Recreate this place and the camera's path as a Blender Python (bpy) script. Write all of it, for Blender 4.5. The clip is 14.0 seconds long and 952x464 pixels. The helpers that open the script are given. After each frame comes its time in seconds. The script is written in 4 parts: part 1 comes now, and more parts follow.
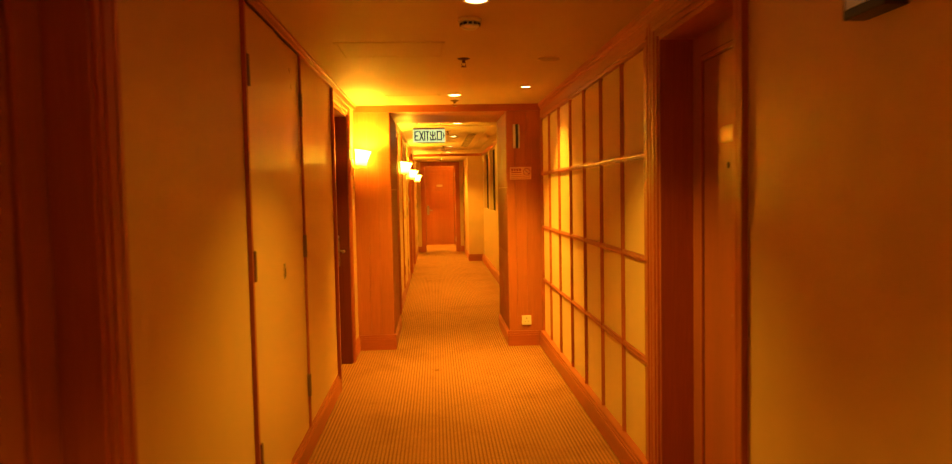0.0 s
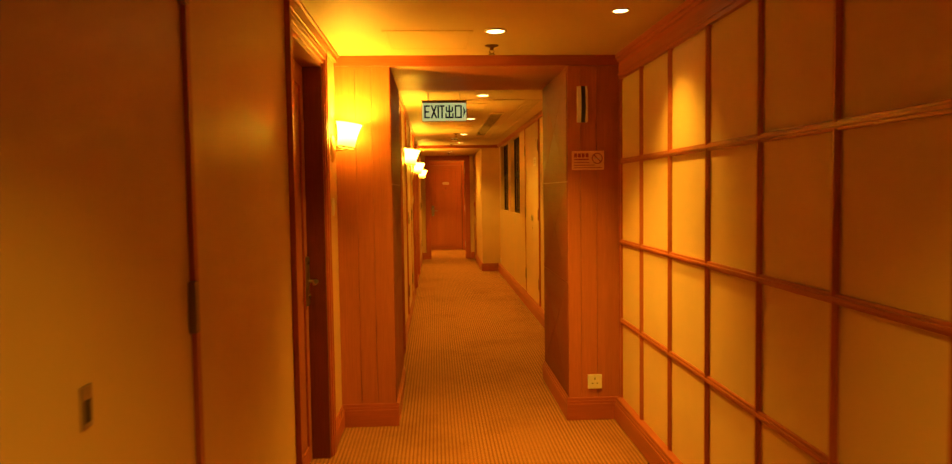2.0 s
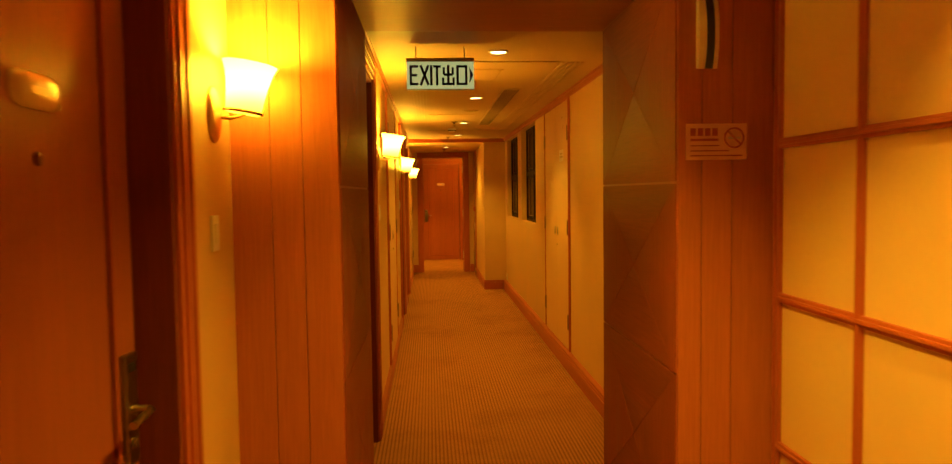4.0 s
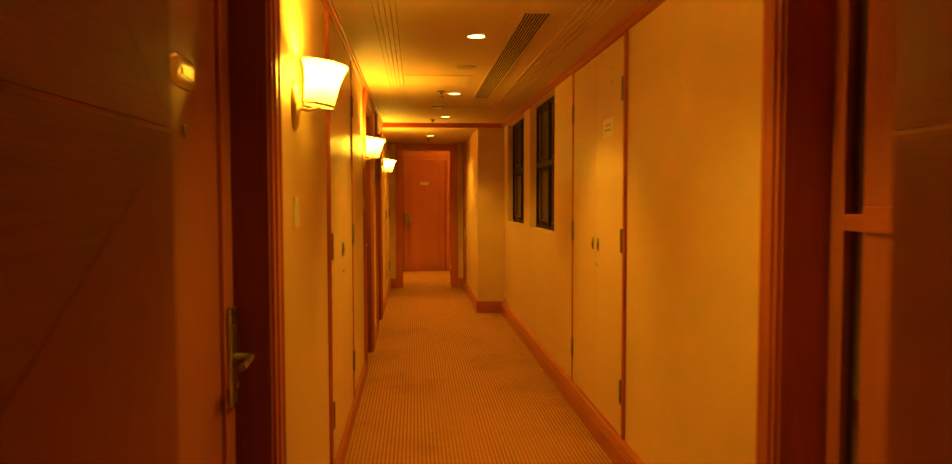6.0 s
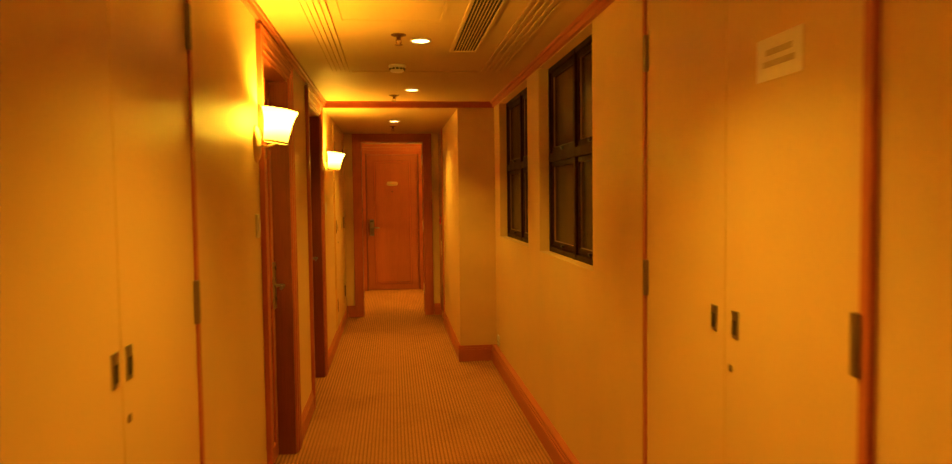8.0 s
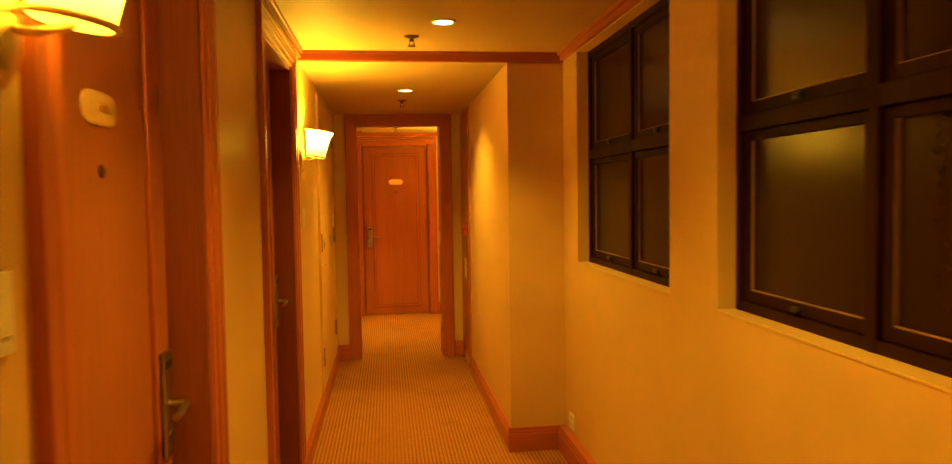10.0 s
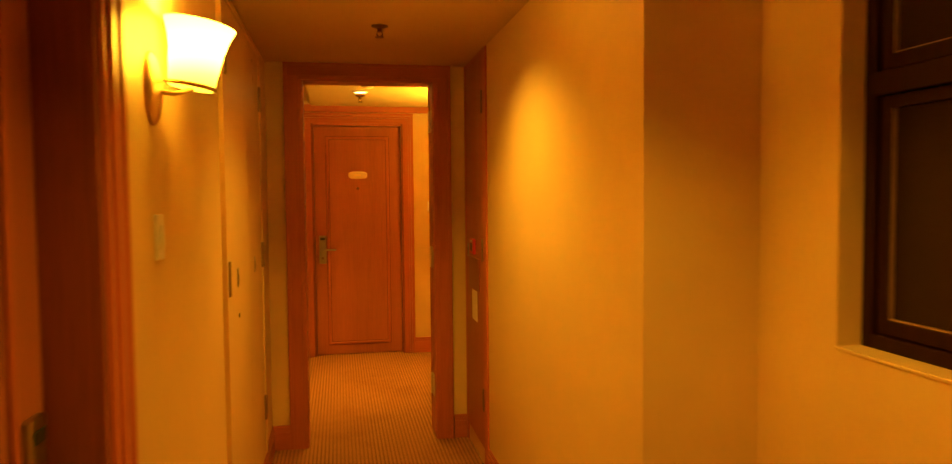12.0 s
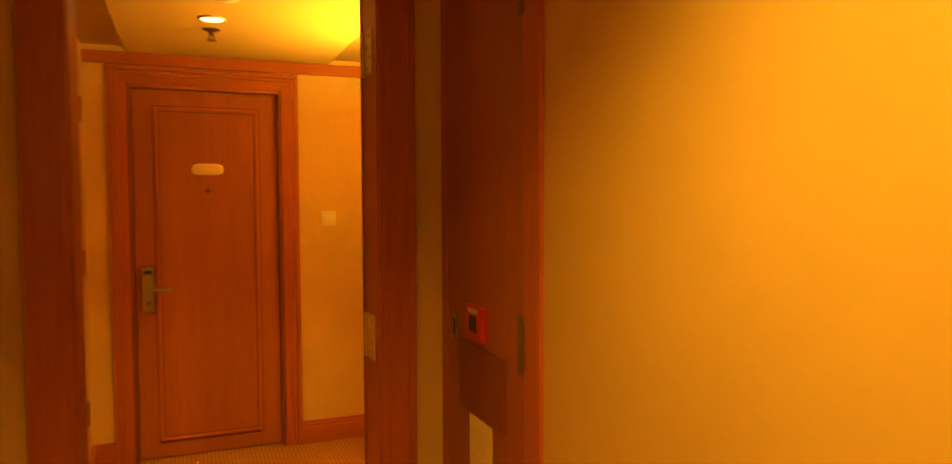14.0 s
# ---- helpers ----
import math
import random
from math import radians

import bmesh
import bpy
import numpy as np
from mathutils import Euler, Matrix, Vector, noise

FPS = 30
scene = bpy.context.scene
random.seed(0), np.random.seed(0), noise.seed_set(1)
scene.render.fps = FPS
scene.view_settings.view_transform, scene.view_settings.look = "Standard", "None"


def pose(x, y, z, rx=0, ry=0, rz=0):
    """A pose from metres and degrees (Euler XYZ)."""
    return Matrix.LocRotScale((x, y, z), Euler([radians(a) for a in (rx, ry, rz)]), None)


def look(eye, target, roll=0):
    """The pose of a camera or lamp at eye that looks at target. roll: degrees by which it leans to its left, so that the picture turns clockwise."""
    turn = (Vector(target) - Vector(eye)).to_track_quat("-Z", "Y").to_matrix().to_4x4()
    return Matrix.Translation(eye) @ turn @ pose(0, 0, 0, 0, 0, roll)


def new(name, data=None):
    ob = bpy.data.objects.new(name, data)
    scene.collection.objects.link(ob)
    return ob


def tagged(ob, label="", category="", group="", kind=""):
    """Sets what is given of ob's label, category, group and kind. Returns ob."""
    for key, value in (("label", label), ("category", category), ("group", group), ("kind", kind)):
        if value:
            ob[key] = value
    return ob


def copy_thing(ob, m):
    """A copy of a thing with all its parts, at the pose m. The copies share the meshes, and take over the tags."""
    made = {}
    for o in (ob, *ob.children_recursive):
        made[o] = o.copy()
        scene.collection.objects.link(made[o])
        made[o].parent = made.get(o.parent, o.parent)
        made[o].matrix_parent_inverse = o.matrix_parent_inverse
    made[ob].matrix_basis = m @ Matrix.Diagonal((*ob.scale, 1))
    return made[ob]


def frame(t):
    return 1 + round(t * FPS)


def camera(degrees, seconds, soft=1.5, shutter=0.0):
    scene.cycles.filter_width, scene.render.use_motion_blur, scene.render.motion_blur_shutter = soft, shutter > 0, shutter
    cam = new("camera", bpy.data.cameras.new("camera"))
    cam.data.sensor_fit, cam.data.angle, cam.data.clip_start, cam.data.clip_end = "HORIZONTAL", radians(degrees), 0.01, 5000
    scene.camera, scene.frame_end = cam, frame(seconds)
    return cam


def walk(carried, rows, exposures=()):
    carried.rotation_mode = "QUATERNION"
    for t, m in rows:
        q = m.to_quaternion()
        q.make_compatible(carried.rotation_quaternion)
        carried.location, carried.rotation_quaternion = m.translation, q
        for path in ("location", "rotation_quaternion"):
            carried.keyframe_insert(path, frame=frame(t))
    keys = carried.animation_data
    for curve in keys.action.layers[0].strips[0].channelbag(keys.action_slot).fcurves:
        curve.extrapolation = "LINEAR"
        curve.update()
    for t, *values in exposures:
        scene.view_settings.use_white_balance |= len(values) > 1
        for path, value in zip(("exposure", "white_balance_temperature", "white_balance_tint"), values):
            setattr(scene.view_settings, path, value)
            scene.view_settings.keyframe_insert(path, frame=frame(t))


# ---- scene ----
cam = camera(66.9, 14.0, soft=1.25, shutter=0.5)
PATH = [
    (0, (0.092, -0.577, 1.398), (0.202, 1.417, 1.289), -1.1),
    (0.5, (0.072, -0.031, 1.398), (0.188, 1.962, 1.286), -0.8),
    (1, (-0.036, 0.546, 1.394), (0.079, 2.54, 1.282), -0.8),
    (1.5, (-0.051, 1.083, 1.393), (0.059, 3.077, 1.281), -0.8),
    (2, (-0.05, 1.632, 1.387), (0.061, 3.626, 1.276), -0.8),
    (2.5, (-0.067, 2.147, 1.424), (0.047, 4.14, 1.315), -0.9),
    (3, (-0.069, 2.686, 1.421), (0.045, 4.679, 1.312), -0.8),
    (5.5, (0.035, 5.245, 1.386), (0.193, 7.237, 1.285), -0.4),
    (6, (0.034, 5.842, 1.347), (0.202, 7.832, 1.251), -0.1),
    (6.5, (0.048, 6.4, 1.399), (0.241, 8.388, 1.3), -0.5),
    (7, (0.087, 6.948, 1.417), (0.287, 8.935, 1.315), -0.5),
    (7.5, (0.139, 7.514, 1.442), (0.355, 9.5, 1.34), -0.7),
    (8, (0.207, 8.105, 1.415), (0.435, 10.089, 1.313), -0.7),
    (10.5, (0.087, 10.852, 1.431), (0.332, 12.835, 1.33), -0.8),
    (11, (0.093, 11.453, 1.411), (0.346, 13.435, 1.313), -0.7),
    (11.5, (0.086, 11.981, 1.402), (0.382, 13.957, 1.306), -0.6),
    (12, (0.036, 12.536, 1.403), (0.408, 14.498, 1.305), -0.5),
    (12.5, (0.04, 13.071, 1.412), (0.46, 15.023, 1.313), -0.5),
    (13, (0.038, 13.599, 1.424), (0.526, 15.535, 1.325), -0.5),
    (13.5, (0.069, 14.179, 1.408), (0.663, 16.086, 1.313), -0.4),
    (14, (0.095, 14.744, 1.44), (0.837, 16.599, 1.345), -0.2),
]
walk(cam, [(t, look(eye, target, roll)) for t, eye, target, roll in PATH], [
    (0, 1.32, 6400, 13), (0.5, 0.94, 6400, 14), (1, 0.86, 6400, 16), (2, 0.48, 6400, 18), (3, 0.15, 6500, 19), (5.5, 0.27, 6300, 11), (6.5, 0.16, 6400, 15), (7, 0.08, 6300, 14), (7.5, 0.18, 6150, 6), (8, 0.23, 6100, 9), (10.5, 0.50, 6050, 1), (11, 0.42, 6100, 7), (11.5, 0.33, 6200, 9), (12, 0.20, 6200, 9), (12.5, 0.05, 6400, 13), (13, 0.15, 6200, -13), (13.5, 0.00, 6250, -6), (14, -0.05, 6400, 10)])

# warm lamps are the only light in this windowless corridor at night
world = bpy.data.worlds.new("night")
scene.world = world
world.use_nodes = True
world.node_tree.nodes["Background"].inputs[0].default_value = (0.010, 0.012, 0.016, 1)
world.node_tree.nodes["Background"].inputs[1].default_value = 0.1
WARM = (1.0, 0.52, 0.028)
SCONCE_C = (1.0, 0.56, 0.034)
SCONCE_W, SPOT_W, SHADE_E, LENS_E = 26.0, 105.0, 40.0, 9.0

# the plan: walls run along x and y
LA, RA = -0.625, 1.065          # first stretch, left and right wall face
LB, RB = -0.350, 1.070          # second stretch
RC = 0.760                      # third stretch, right wall face
YP0, YP1 = 5.895, 6.88          # the pair of pillars
PL, PR = -0.305, 0.740          # inner faces of the pillars
YC, YARCH, YARCH1 = 14.175, 16.64, 16.79
YEND, DL, DR = 19.0, -0.40, 1.28
ZA, ZB, ZC, ZD, ZP, ZS = 2.185, 2.200, 2.145, 2.245, 2.176, 2.122


# ---- materials ----
def material(name, rough=0.5, metal=0.0):
    m = bpy.data.materials.new(name)
    m.use_nodes = True
    b = m.node_tree.nodes["Principled BSDF"]
    b.inputs["Roughness"].default_value, b.inputs["Metallic"].default_value = rough, metal
    return m, m.node_tree, b


def node(tree, kind, **inputs):
    n = tree.nodes.new(kind)
    for key, value in inputs.items():
        n.inputs[key.replace("_", " ")].default_value = value
    return n


def coords(tree, scale, kind="Object"):
    c, m = tree.nodes.new("ShaderNodeTexCoord"), tree.nodes.new("ShaderNodeMapping")
    m.inputs["Scale"].default_value = scale
    tree.links.new(c.outputs[kind], m.inputs["Vector"])
    return m


def ramp(tree, source, stops):
    r = tree.nodes.new("ShaderNodeValToRGB")
    while len(r.color_ramp.elements) < len(stops):
        r.color_ramp.elements.new(0.5)
    for e, (p, c) in zip(r.color_ramp.elements, stops):
        e.position, e.color = p, (*c, 1)
    tree.links.new(source, r.inputs[0])
    return r


def mixed(tree, a, b, fac, blend="MIX"):
    n = tree.nodes.new("ShaderNodeMix")
    n.data_type, n.blend_type = "RGBA", blend
    for value, key in ((fac, 0), (a, 6), (b, 7)):
        if hasattr(value, "is_linked"):
            tree.links.new(value, n.inputs[key])
        else:
            n.inputs[key].default_value = value
    return n.outputs[2]


def bump(tree, shader, height, strength, distance=0.002):
    n = node(tree, "ShaderNodeBump", Strength=strength, Distance=distance)
    tree.links.new(height, n.inputs["Height"])
    tree.links.new(n.outputs[0], shader.inputs["Normal"])


def wood(name, along, base=(0.42, 0.114, 0.028), dark=(0.385, 0.100, 0.024), rough=0.36, relief=0.025):
    """Reddish veneer with its grain along one axis."""
    m, t, b = material(name, rough)
    b.inputs["Specular Tint"].default_value = (1.0, 0.62, 0.32, 1)
    s = [38.0, 38.0, 38.0]
    s["xyz".index(along)] = 1.6
    v = coords(t, s)
    fine = node(t, "ShaderNodeTexNoise", Scale=3.0, Detail=6.0, Roughness=0.62, Distortion=0.6)
    t.links.new(v.outputs[0], fine.inputs["Vector"])
    broad = node(t, "ShaderNodeTexNoise", Scale=0.13, Detail=3.0, Distortion=0.4)
    t.links.new(v.outputs[0], broad.inputs["Vector"])
    grain = ramp(t, fine.outputs[0], [(0.32, dark), (0.5, base), (0.7, tuple(min(1, 1.12 * c) for c in base))])
    info = t.nodes.new("ShaderNodeObjectInfo")
    tone = ramp(t, broad.outputs[0], [(0.3, (0.80, 0.80, 0.80)), (0.7, (1.06, 1.06, 1.06))])
    c = mixed(t, grain.outputs[0], tone.outputs[0], 0.8, "MULTIPLY")
    piece = ramp(t, info.outputs["Random"], [(0.0, (0.9, 0.9, 0.9)), (1.0, (1.05, 1.05, 1.05))])
    c = mixed(t, c, piece.outputs[0], 0.7, "MULTIPLY")
    t.links.new(c, b.inputs["Base Color"])
    r = ramp(t, broad.outputs[0], [(0.3, (rough - 0.06,) * 3), (0.7, (rough + 0.1,) * 3)])
    t.links.new(r.outputs[0], b.inputs["Roughness"])
    bump(t, b, fine.outputs[0], relief, 0.001)
    return m


def plaster(name, base, rough=0.55, stain=0.10, texture=260.0, relief=0.12):
    """Painted or papered surface: faint mottling, fine relief, slight wear."""
    m, t, b = material(name, rough)
    v = coords(t, (1, 1, 1))
    big = node(t, "ShaderNodeTexNoise", Scale=2.3, Detail=5.0, Roughness=0.6)
    small = node(t, "ShaderNodeTexNoise", Scale=texture, Detail=3.0)
    for n in (big, small):
        t.links.new(v.outputs[0], n.inputs["Vector"])
    lo = tuple(c * (1 - stain) for c in base)
    hi = tuple(min(1, c * (1 + stain * 0.5)) for c in base)
    c = ramp(t, big.outputs[0], [(0.3, lo), (0.7, hi)])
    t.links.new(c.outputs[0], b.inputs["Base Color"])
    r = ramp(t, big.outputs[0], [(0.3, (rough - 0.05,) * 3), (0.75, (rough + 0.08,) * 3)])
    t.links.new(r.outputs[0], b.inputs["Roughness"])
    bump(t, b, small.outputs[0], relief, 0.0012)
    return m


def plain(name, base, rough=0.4, metal=0.0, stain=0.06):
    m, t, b = material(name, rough, metal)
    n = node(t, "ShaderNodeTexNoise", Scale=45.0, Detail=4.0)
    t.links.new(coords(t, (1, 1, 1)).outputs[0], n.inputs["Vector"])
    c = ramp(t, n.outputs[0], [(0.3, tuple(x * (1 - stain) for x in base)), (0.7, base)])
    t.links.new(c.outputs[0], b.inputs["Base Color"])
    return m


def glowing(name, colour, strength):
    m, t, b = material(name, 0.4)
    b.inputs["Base Color"].default_value = (*colour, 1)
    b.inputs["Emission Color"].default_value = (*colour, 1)
    b.inputs["Emission Strength"].default_value = strength
    return m


def carpet_material():
    """Tan loop carpet: ribs along the corridor, broken into rows of small tufts, with worn and trodden patches."""
    m, t, b = material("carpet_loop", 0.95)
    b.inputs["Specular IOR Level"].default_value = 0.08
    v = coords(t, (1, 1, 1))
    rib = node(t, "ShaderNodeTexWave", Scale=1.0 / 0.021 / 20 * 6.2832, Distortion=0.25, Detail=2.0, Detail_Scale=4.0)
    rib.bands_direction = "X"
    tuft = node(t, "ShaderNodeTexWave", Scale=1.0 / 0.017 / 20 * 6.2832, Distortion=1.0, Detail=2.0, Detail_Scale=6.0)
    tuft.bands_direction = "Y"
    pile = node(t, "ShaderNodeTexNoise", Scale=420.0, Detail=3.0)
    wear = node(t, "ShaderNodeTexNoise", Scale=1.5, Detail=6.0, Roughness=0.65)
    for n in (rib, tuft, pile, wear):
        t.links.new(v.outputs[0], n.inputs["Vector"])
    stripe = ramp(t, rib.outputs["Fac"], [(0.15, (0.26, 0.105, 0.030)), (0.60, (0.43, 0.190, 0.057))])
    tread = node(t, "ShaderNodeTexNoise", Scale=1.0, Detail=4.0, Roughness=0.55)
    t.links.new(coords(t, (3.2, 0.55, 1)).outputs[0], tread.inputs["Vector"])
    flat = ramp(t, tread.outputs[0], [(0.42, (0.0, 0.0, 0.0)), (0.66, (0.6, 0.6, 0.6))])
    stripe_c = mixed(t, stripe.outputs[0], (0.37, 0.157, 0.045, 1), flat.outputs[0])
    dots = ramp(t, tuft.outputs["Fac"], [(0.05, (0.72, 0.70, 0.68)), (0.5, (1, 1, 1))])
    c = mixed(t, stripe_c, dots.outputs[0], 0.7, "MULTIPLY")
    speck = ramp(t, pile.outputs[0], [(0.3, (0.72, 0.72, 0.72)), (0.7, (1.1, 1.1, 1.1))])
    c = mixed(t, c, speck.outputs[0], 0.6, "MULTIPLY")
    worn = ramp(t, wear.outputs[0], [(0.28, (0.72, 0.67, 0.60)), (0.50, (1, 1, 1))])
    c = mixed(t, c, worn.outputs[0], 0.75, "MULTIPLY")
    spot = t.nodes.new("ShaderNodeVectorMath")            # one small old stain before the pillars
    spot.operation = "DISTANCE"
    spot.inputs[1].default_value = (0.072, 5.075, 0.0)
    t.links.new(v.outputs[0], spot.inputs[0])
    ragged = node(t, "ShaderNodeMath")
    ragged.operation = "MULTIPLY_ADD"
    ragged.inputs[1].default_value = 0.03
    t.links.new(pile.outputs[0], ragged.inputs[0])
    t.links.new(spot.outputs["Value"], ragged.inputs[2])
    mark = ramp(t, ragged.outputs[0], [(0.020, (0.45, 0.40, 0.36)), (0.050, (1, 1, 1))])
    c = mixed(t, c, mark.outputs[0], 0.9, "MULTIPLY")
    t.links.new(c, b.inputs["Base Color"])
    add = node(t, "ShaderNodeMath")
    t.links.new(rib.outputs["Fac"], add.inputs[0]), t.links.new(pile.outputs[0], add.inputs[1])
    bump(t, b, add.outputs[0], 0.5, 0.004)
    return m


def glass(name, tint, rough=0.03):
    m, t, b = material(name, rough)
    b.inputs["Base Color"].default_value = (*tint, 1)
    b.inputs["Transmission Weight"].default_value = 1.0
    b.inputs["IOR"].default_value = 1.45
    return m


WOOD_Z, WOOD_X, WOOD_Y = wood("veneer_upright", "z"), wood("veneer_across", "x"), wood("veneer_along", "y")
DOOR_WOOD = wood("door_veneer", "z", (0.37, 0.114, 0.034), (0.34, 0.103, 0.030), 0.36, 0.015)
PAINT = plaster("wall_paint", (0.64, 0.440, 0.180), 0.42)
SATIN = plaster("satin_door_paint", (0.64, 0.435, 0.175), 0.32, 0.06, 120.0, 0.03)
FABRIC = plaster("panel_fabric", (0.70, 0.50, 0.21), 0.8, 0.07, 700.0, 0.35)
CEIL = plaster("ceiling_paint", (0.50, 0.340, 0.145), 0.6, 0.05, 180.0, 0.08)
for _m in (PAINT, SATIN):
    _m.node_tree.nodes["Principled BSDF"].inputs["Specular Tint"].default_value = (1.0, 0.72, 0.42, 1)
CARPET = carpet_material()
STEEL = plain("brushed_steel", (0.42, 0.40, 0.36), 0.32, 1.0)
DULL_STEEL = plain("dull_hinge_metal", (0.27, 0.19, 0.12), 0.45, 0.9)
NICKEL = plain("pale_nickel", (0.62, 0.50, 0.34), 0.45, 0.4)
BRASS = plain("aged_brass", (0.70, 0.48, 0.19), 0.36, 1.0)
BRONZE = plain("dark_bronze", (0.16, 0.075, 0.028), 0.4, 0.8)
BLACK = plain("black_plastic", (0.02, 0.02, 0.02), 0.4)
# pillar sides: same veneer, with the dimness between the pillars put into its colour
PANEL_Z = wood("shaded_pillar_veneer_upright", "z", (0.29, 0.078, 0.019), (0.26, 0.067, 0.016), 0.48, 0.01)
PANEL_Y = wood("shaded_pillar_veneer_across", "y", (0.275, 0.073, 0.018), (0.245, 0.062, 0.015), 0.48, 0.01)
SOFFIT = wood("soffit_veneer", "x", (0.44, 0.130, 0.035), (0.39, 0.110, 0.029), 0.45, 0.01)
for _m in (PANEL_Z, PANEL_Y, SOFFIT):
    _m.node_tree.nodes["Principled BSDF"].inputs["Specular IOR Level"].default_value = 0.2
# pillar fronts: veneer lightened and yellowed, so its colour carries some lamp glow
BOARD = wood("lamplit_board_veneer", "z", (0.46, 0.150, 0.038), (0.42, 0.132, 0.033), 0.36)
DARKWOOD = wood("dark_window_wood", "z", (0.022, 0.006, 0.002), (0.014, 0.004, 0.0015), 0.55)
DARKWOOD.node_tree.nodes["Principled BSDF"].inputs["Specular IOR Level"].default_value = 0.15
WHITE = plain("white_plastic", (0.74, 0.70, 0.58), 0.35)
GOLD = plain("satin_gold_plate", (0.84, 0.66, 0.36), 0.22, 0.3)
CREAM = plain("cream_plate", (0.80, 0.70, 0.48), 0.3)
PAPER = plain("paper", (0.86, 0.80, 0.64), 0.5)
INK = plain("grey_print", (0.55, 0.45, 0.32), 0.8)
RED = plain("red_plastic", (0.55, 0.03, 0.02), 0.35)
BROWN_PANEL = plain("brown_enamel", (0.22, 0.055, 0.02), 0.3)
NIGHT_GLASS = plain("black_night_pane", (0.020, 0.010, 0.003), 0.22)
NIGHT_GLASS.node_tree.nodes["Principled BSDF"].inputs["Specular Tint"].default_value = (1.0, 0.66, 0.40, 1)
NIGHT_GLASS.node_tree.nodes["Principled BSDF"].inputs["Specular IOR Level"].default_value = 0.28
# jamb wood darkened to hold the recess shade; also colours the panel groove lines
JAMB = wood("shade_toned_wood", "z", (0.21, 0.054, 0.014), (0.18, 0.045, 0.011), 0.42)
SPEAKER_MESH = plain("painted_speaker_mesh", (0.36, 0.25, 0.11), 0.7)
BEAD = plain("putty_line", (0.30, 0.16, 0.07), 0.4)
GREEN_GLASS = glass("wired_green_glass", (0.55, 0.68, 0.55))
SHADE = glowing("lit_opal_glass", (1.0, 0.58, 0.025), SHADE_E)
_t = SHADE.node_tree                     # the opal glass glows most round the bulb, least at its foot
_sep = _t.nodes.new("ShaderNodeSeparateXYZ")
_t.links.new(coords(_t, (1, 1, 1)).outputs[0], _sep.inputs[0])
_scaled = node(_t, "ShaderNodeMapRange", **{"From_Min": 0.0, "From_Max": 0.15, "To_Min": 0.0, "To_Max": 1.0})
_t.links.new(_sep.outputs["Z"], _scaled.inputs["Value"])
_fall = ramp(_t, _scaled.outputs[0], [(0.04, (0.10, 0.10, 0.10)), (0.22, (0.28, 0.28, 0.28)), (0.55, (1, 1, 1)), (0.98, (0.55, 0.55, 0.55))])
_power = node(_t, "ShaderNodeMath")
_power.operation = "MULTIPLY"
_power.inputs[1].default_value = SHADE_E
_t.links.new(_fall.outputs[0], _power.inputs[0])
_t.links.new(_power.outputs[0], _t.nodes["Principled BSDF"].inputs["Emission Strength"])
LENS = glowing("lit_lamp_lens", (1.0, 0.66, 0.22), LENS_E)
SIGN_FACE = glowing("lit_sign_face", (0.64, 0.80, 0.32), 0.42)
SIGN_EDGE = plain("sign_alloy", (0.5, 0.5, 0.4), 0.4, 0.6)
DEEP = plain("dark_slot", (0.030, 0.012, 0.006), 0.8)


# ---- mesh helpers ----
def block(bm, x0, x1, y0, y1, z0, z1, soft=0.0):
    if soft <= 0:
        vs = [bm.verts.new((x, y, z)) for x in (x0, x1) for y in (y0, y1) for z in (z0, z1)]
        for f in ((0, 1, 3, 2), (4, 6, 7, 5), (0, 4, 5, 1), (2, 3, 7, 6), (0, 2, 6, 4), (1, 5, 7, 3)):
            bm.faces.new([vs[i] for i in f])
        return
    made = bmesh.ops.create_cube(bm, size=1.0, matrix=Matrix.Translation(((x0 + x1) / 2, (y0 + y1) / 2, (z0 + z1) / 2)) @ Matrix.Diagonal((x1 - x0, y1 - y0, z1 - z0, 1)))
    edges = list({e for v in made["verts"] for e in v.link_edges})
    bmesh.ops.bevel(bm, geom=edges, offset=soft, segments=2, affect="EDGES", profile=0.6)


def boxes(*rows, soft=0.0):
    bm = bmesh.new()
    for r in rows:
        block(bm, *r, soft=soft)
    return bm


def lathe(profile, steps=32, centre=(0, 0, 0), squash=1.0):
    """Turned shape about z: profile of (radius, height)."""
    bm = bmesh.new()
    rings = []
    for r, z in profile:
        rings.append([bm.verts.new((centre[0] + r * math.cos(2 * math.pi * i / steps), centre[1] + squash * r * math.sin(2 * math.pi * i / steps), centre[2] + z)) for i in range(steps)])
    for a, b in zip(rings, rings[1:]):
        for i in range(steps):
            j = (i + 1) % steps
            bm.faces.new((a[i], a[j], b[j], b[i]))
    bm.faces.new(list(reversed(rings[0]))), bm.faces.new(rings[-1])
    return bm


def turned(bm, m):
    bmesh.ops.transform(bm, matrix=m, verts=bm.verts)
    return bm


def rod(points, radius, steps=10):
    """A round bar through the points."""
    bm = bmesh.new()
    pts, rings = [Vector(p) for p in points], []
    for i, p in enumerate(pts):
        d = (pts[min(i + 1, len(pts) - 1)] - pts[max(i - 1, 0)]).normalized()
        q = d.to_track_quat("Z", "Y").to_matrix()
        rings.append([bm.verts.new(p + q @ Vector((radius * math.cos(2 * math.pi * k / steps), radius * math.sin(2 * math.pi * k / steps), 0))) for k in range(steps)])
    for a, b in zip(rings, rings[1:]):
        for k in range(steps):
            bm.faces.new((a[k], a[(k + 1) % steps], b[(k + 1) % steps], b[k]))
    bm.faces.new(list(reversed(rings[0]))), bm.faces.new(rings[-1])
    return bm


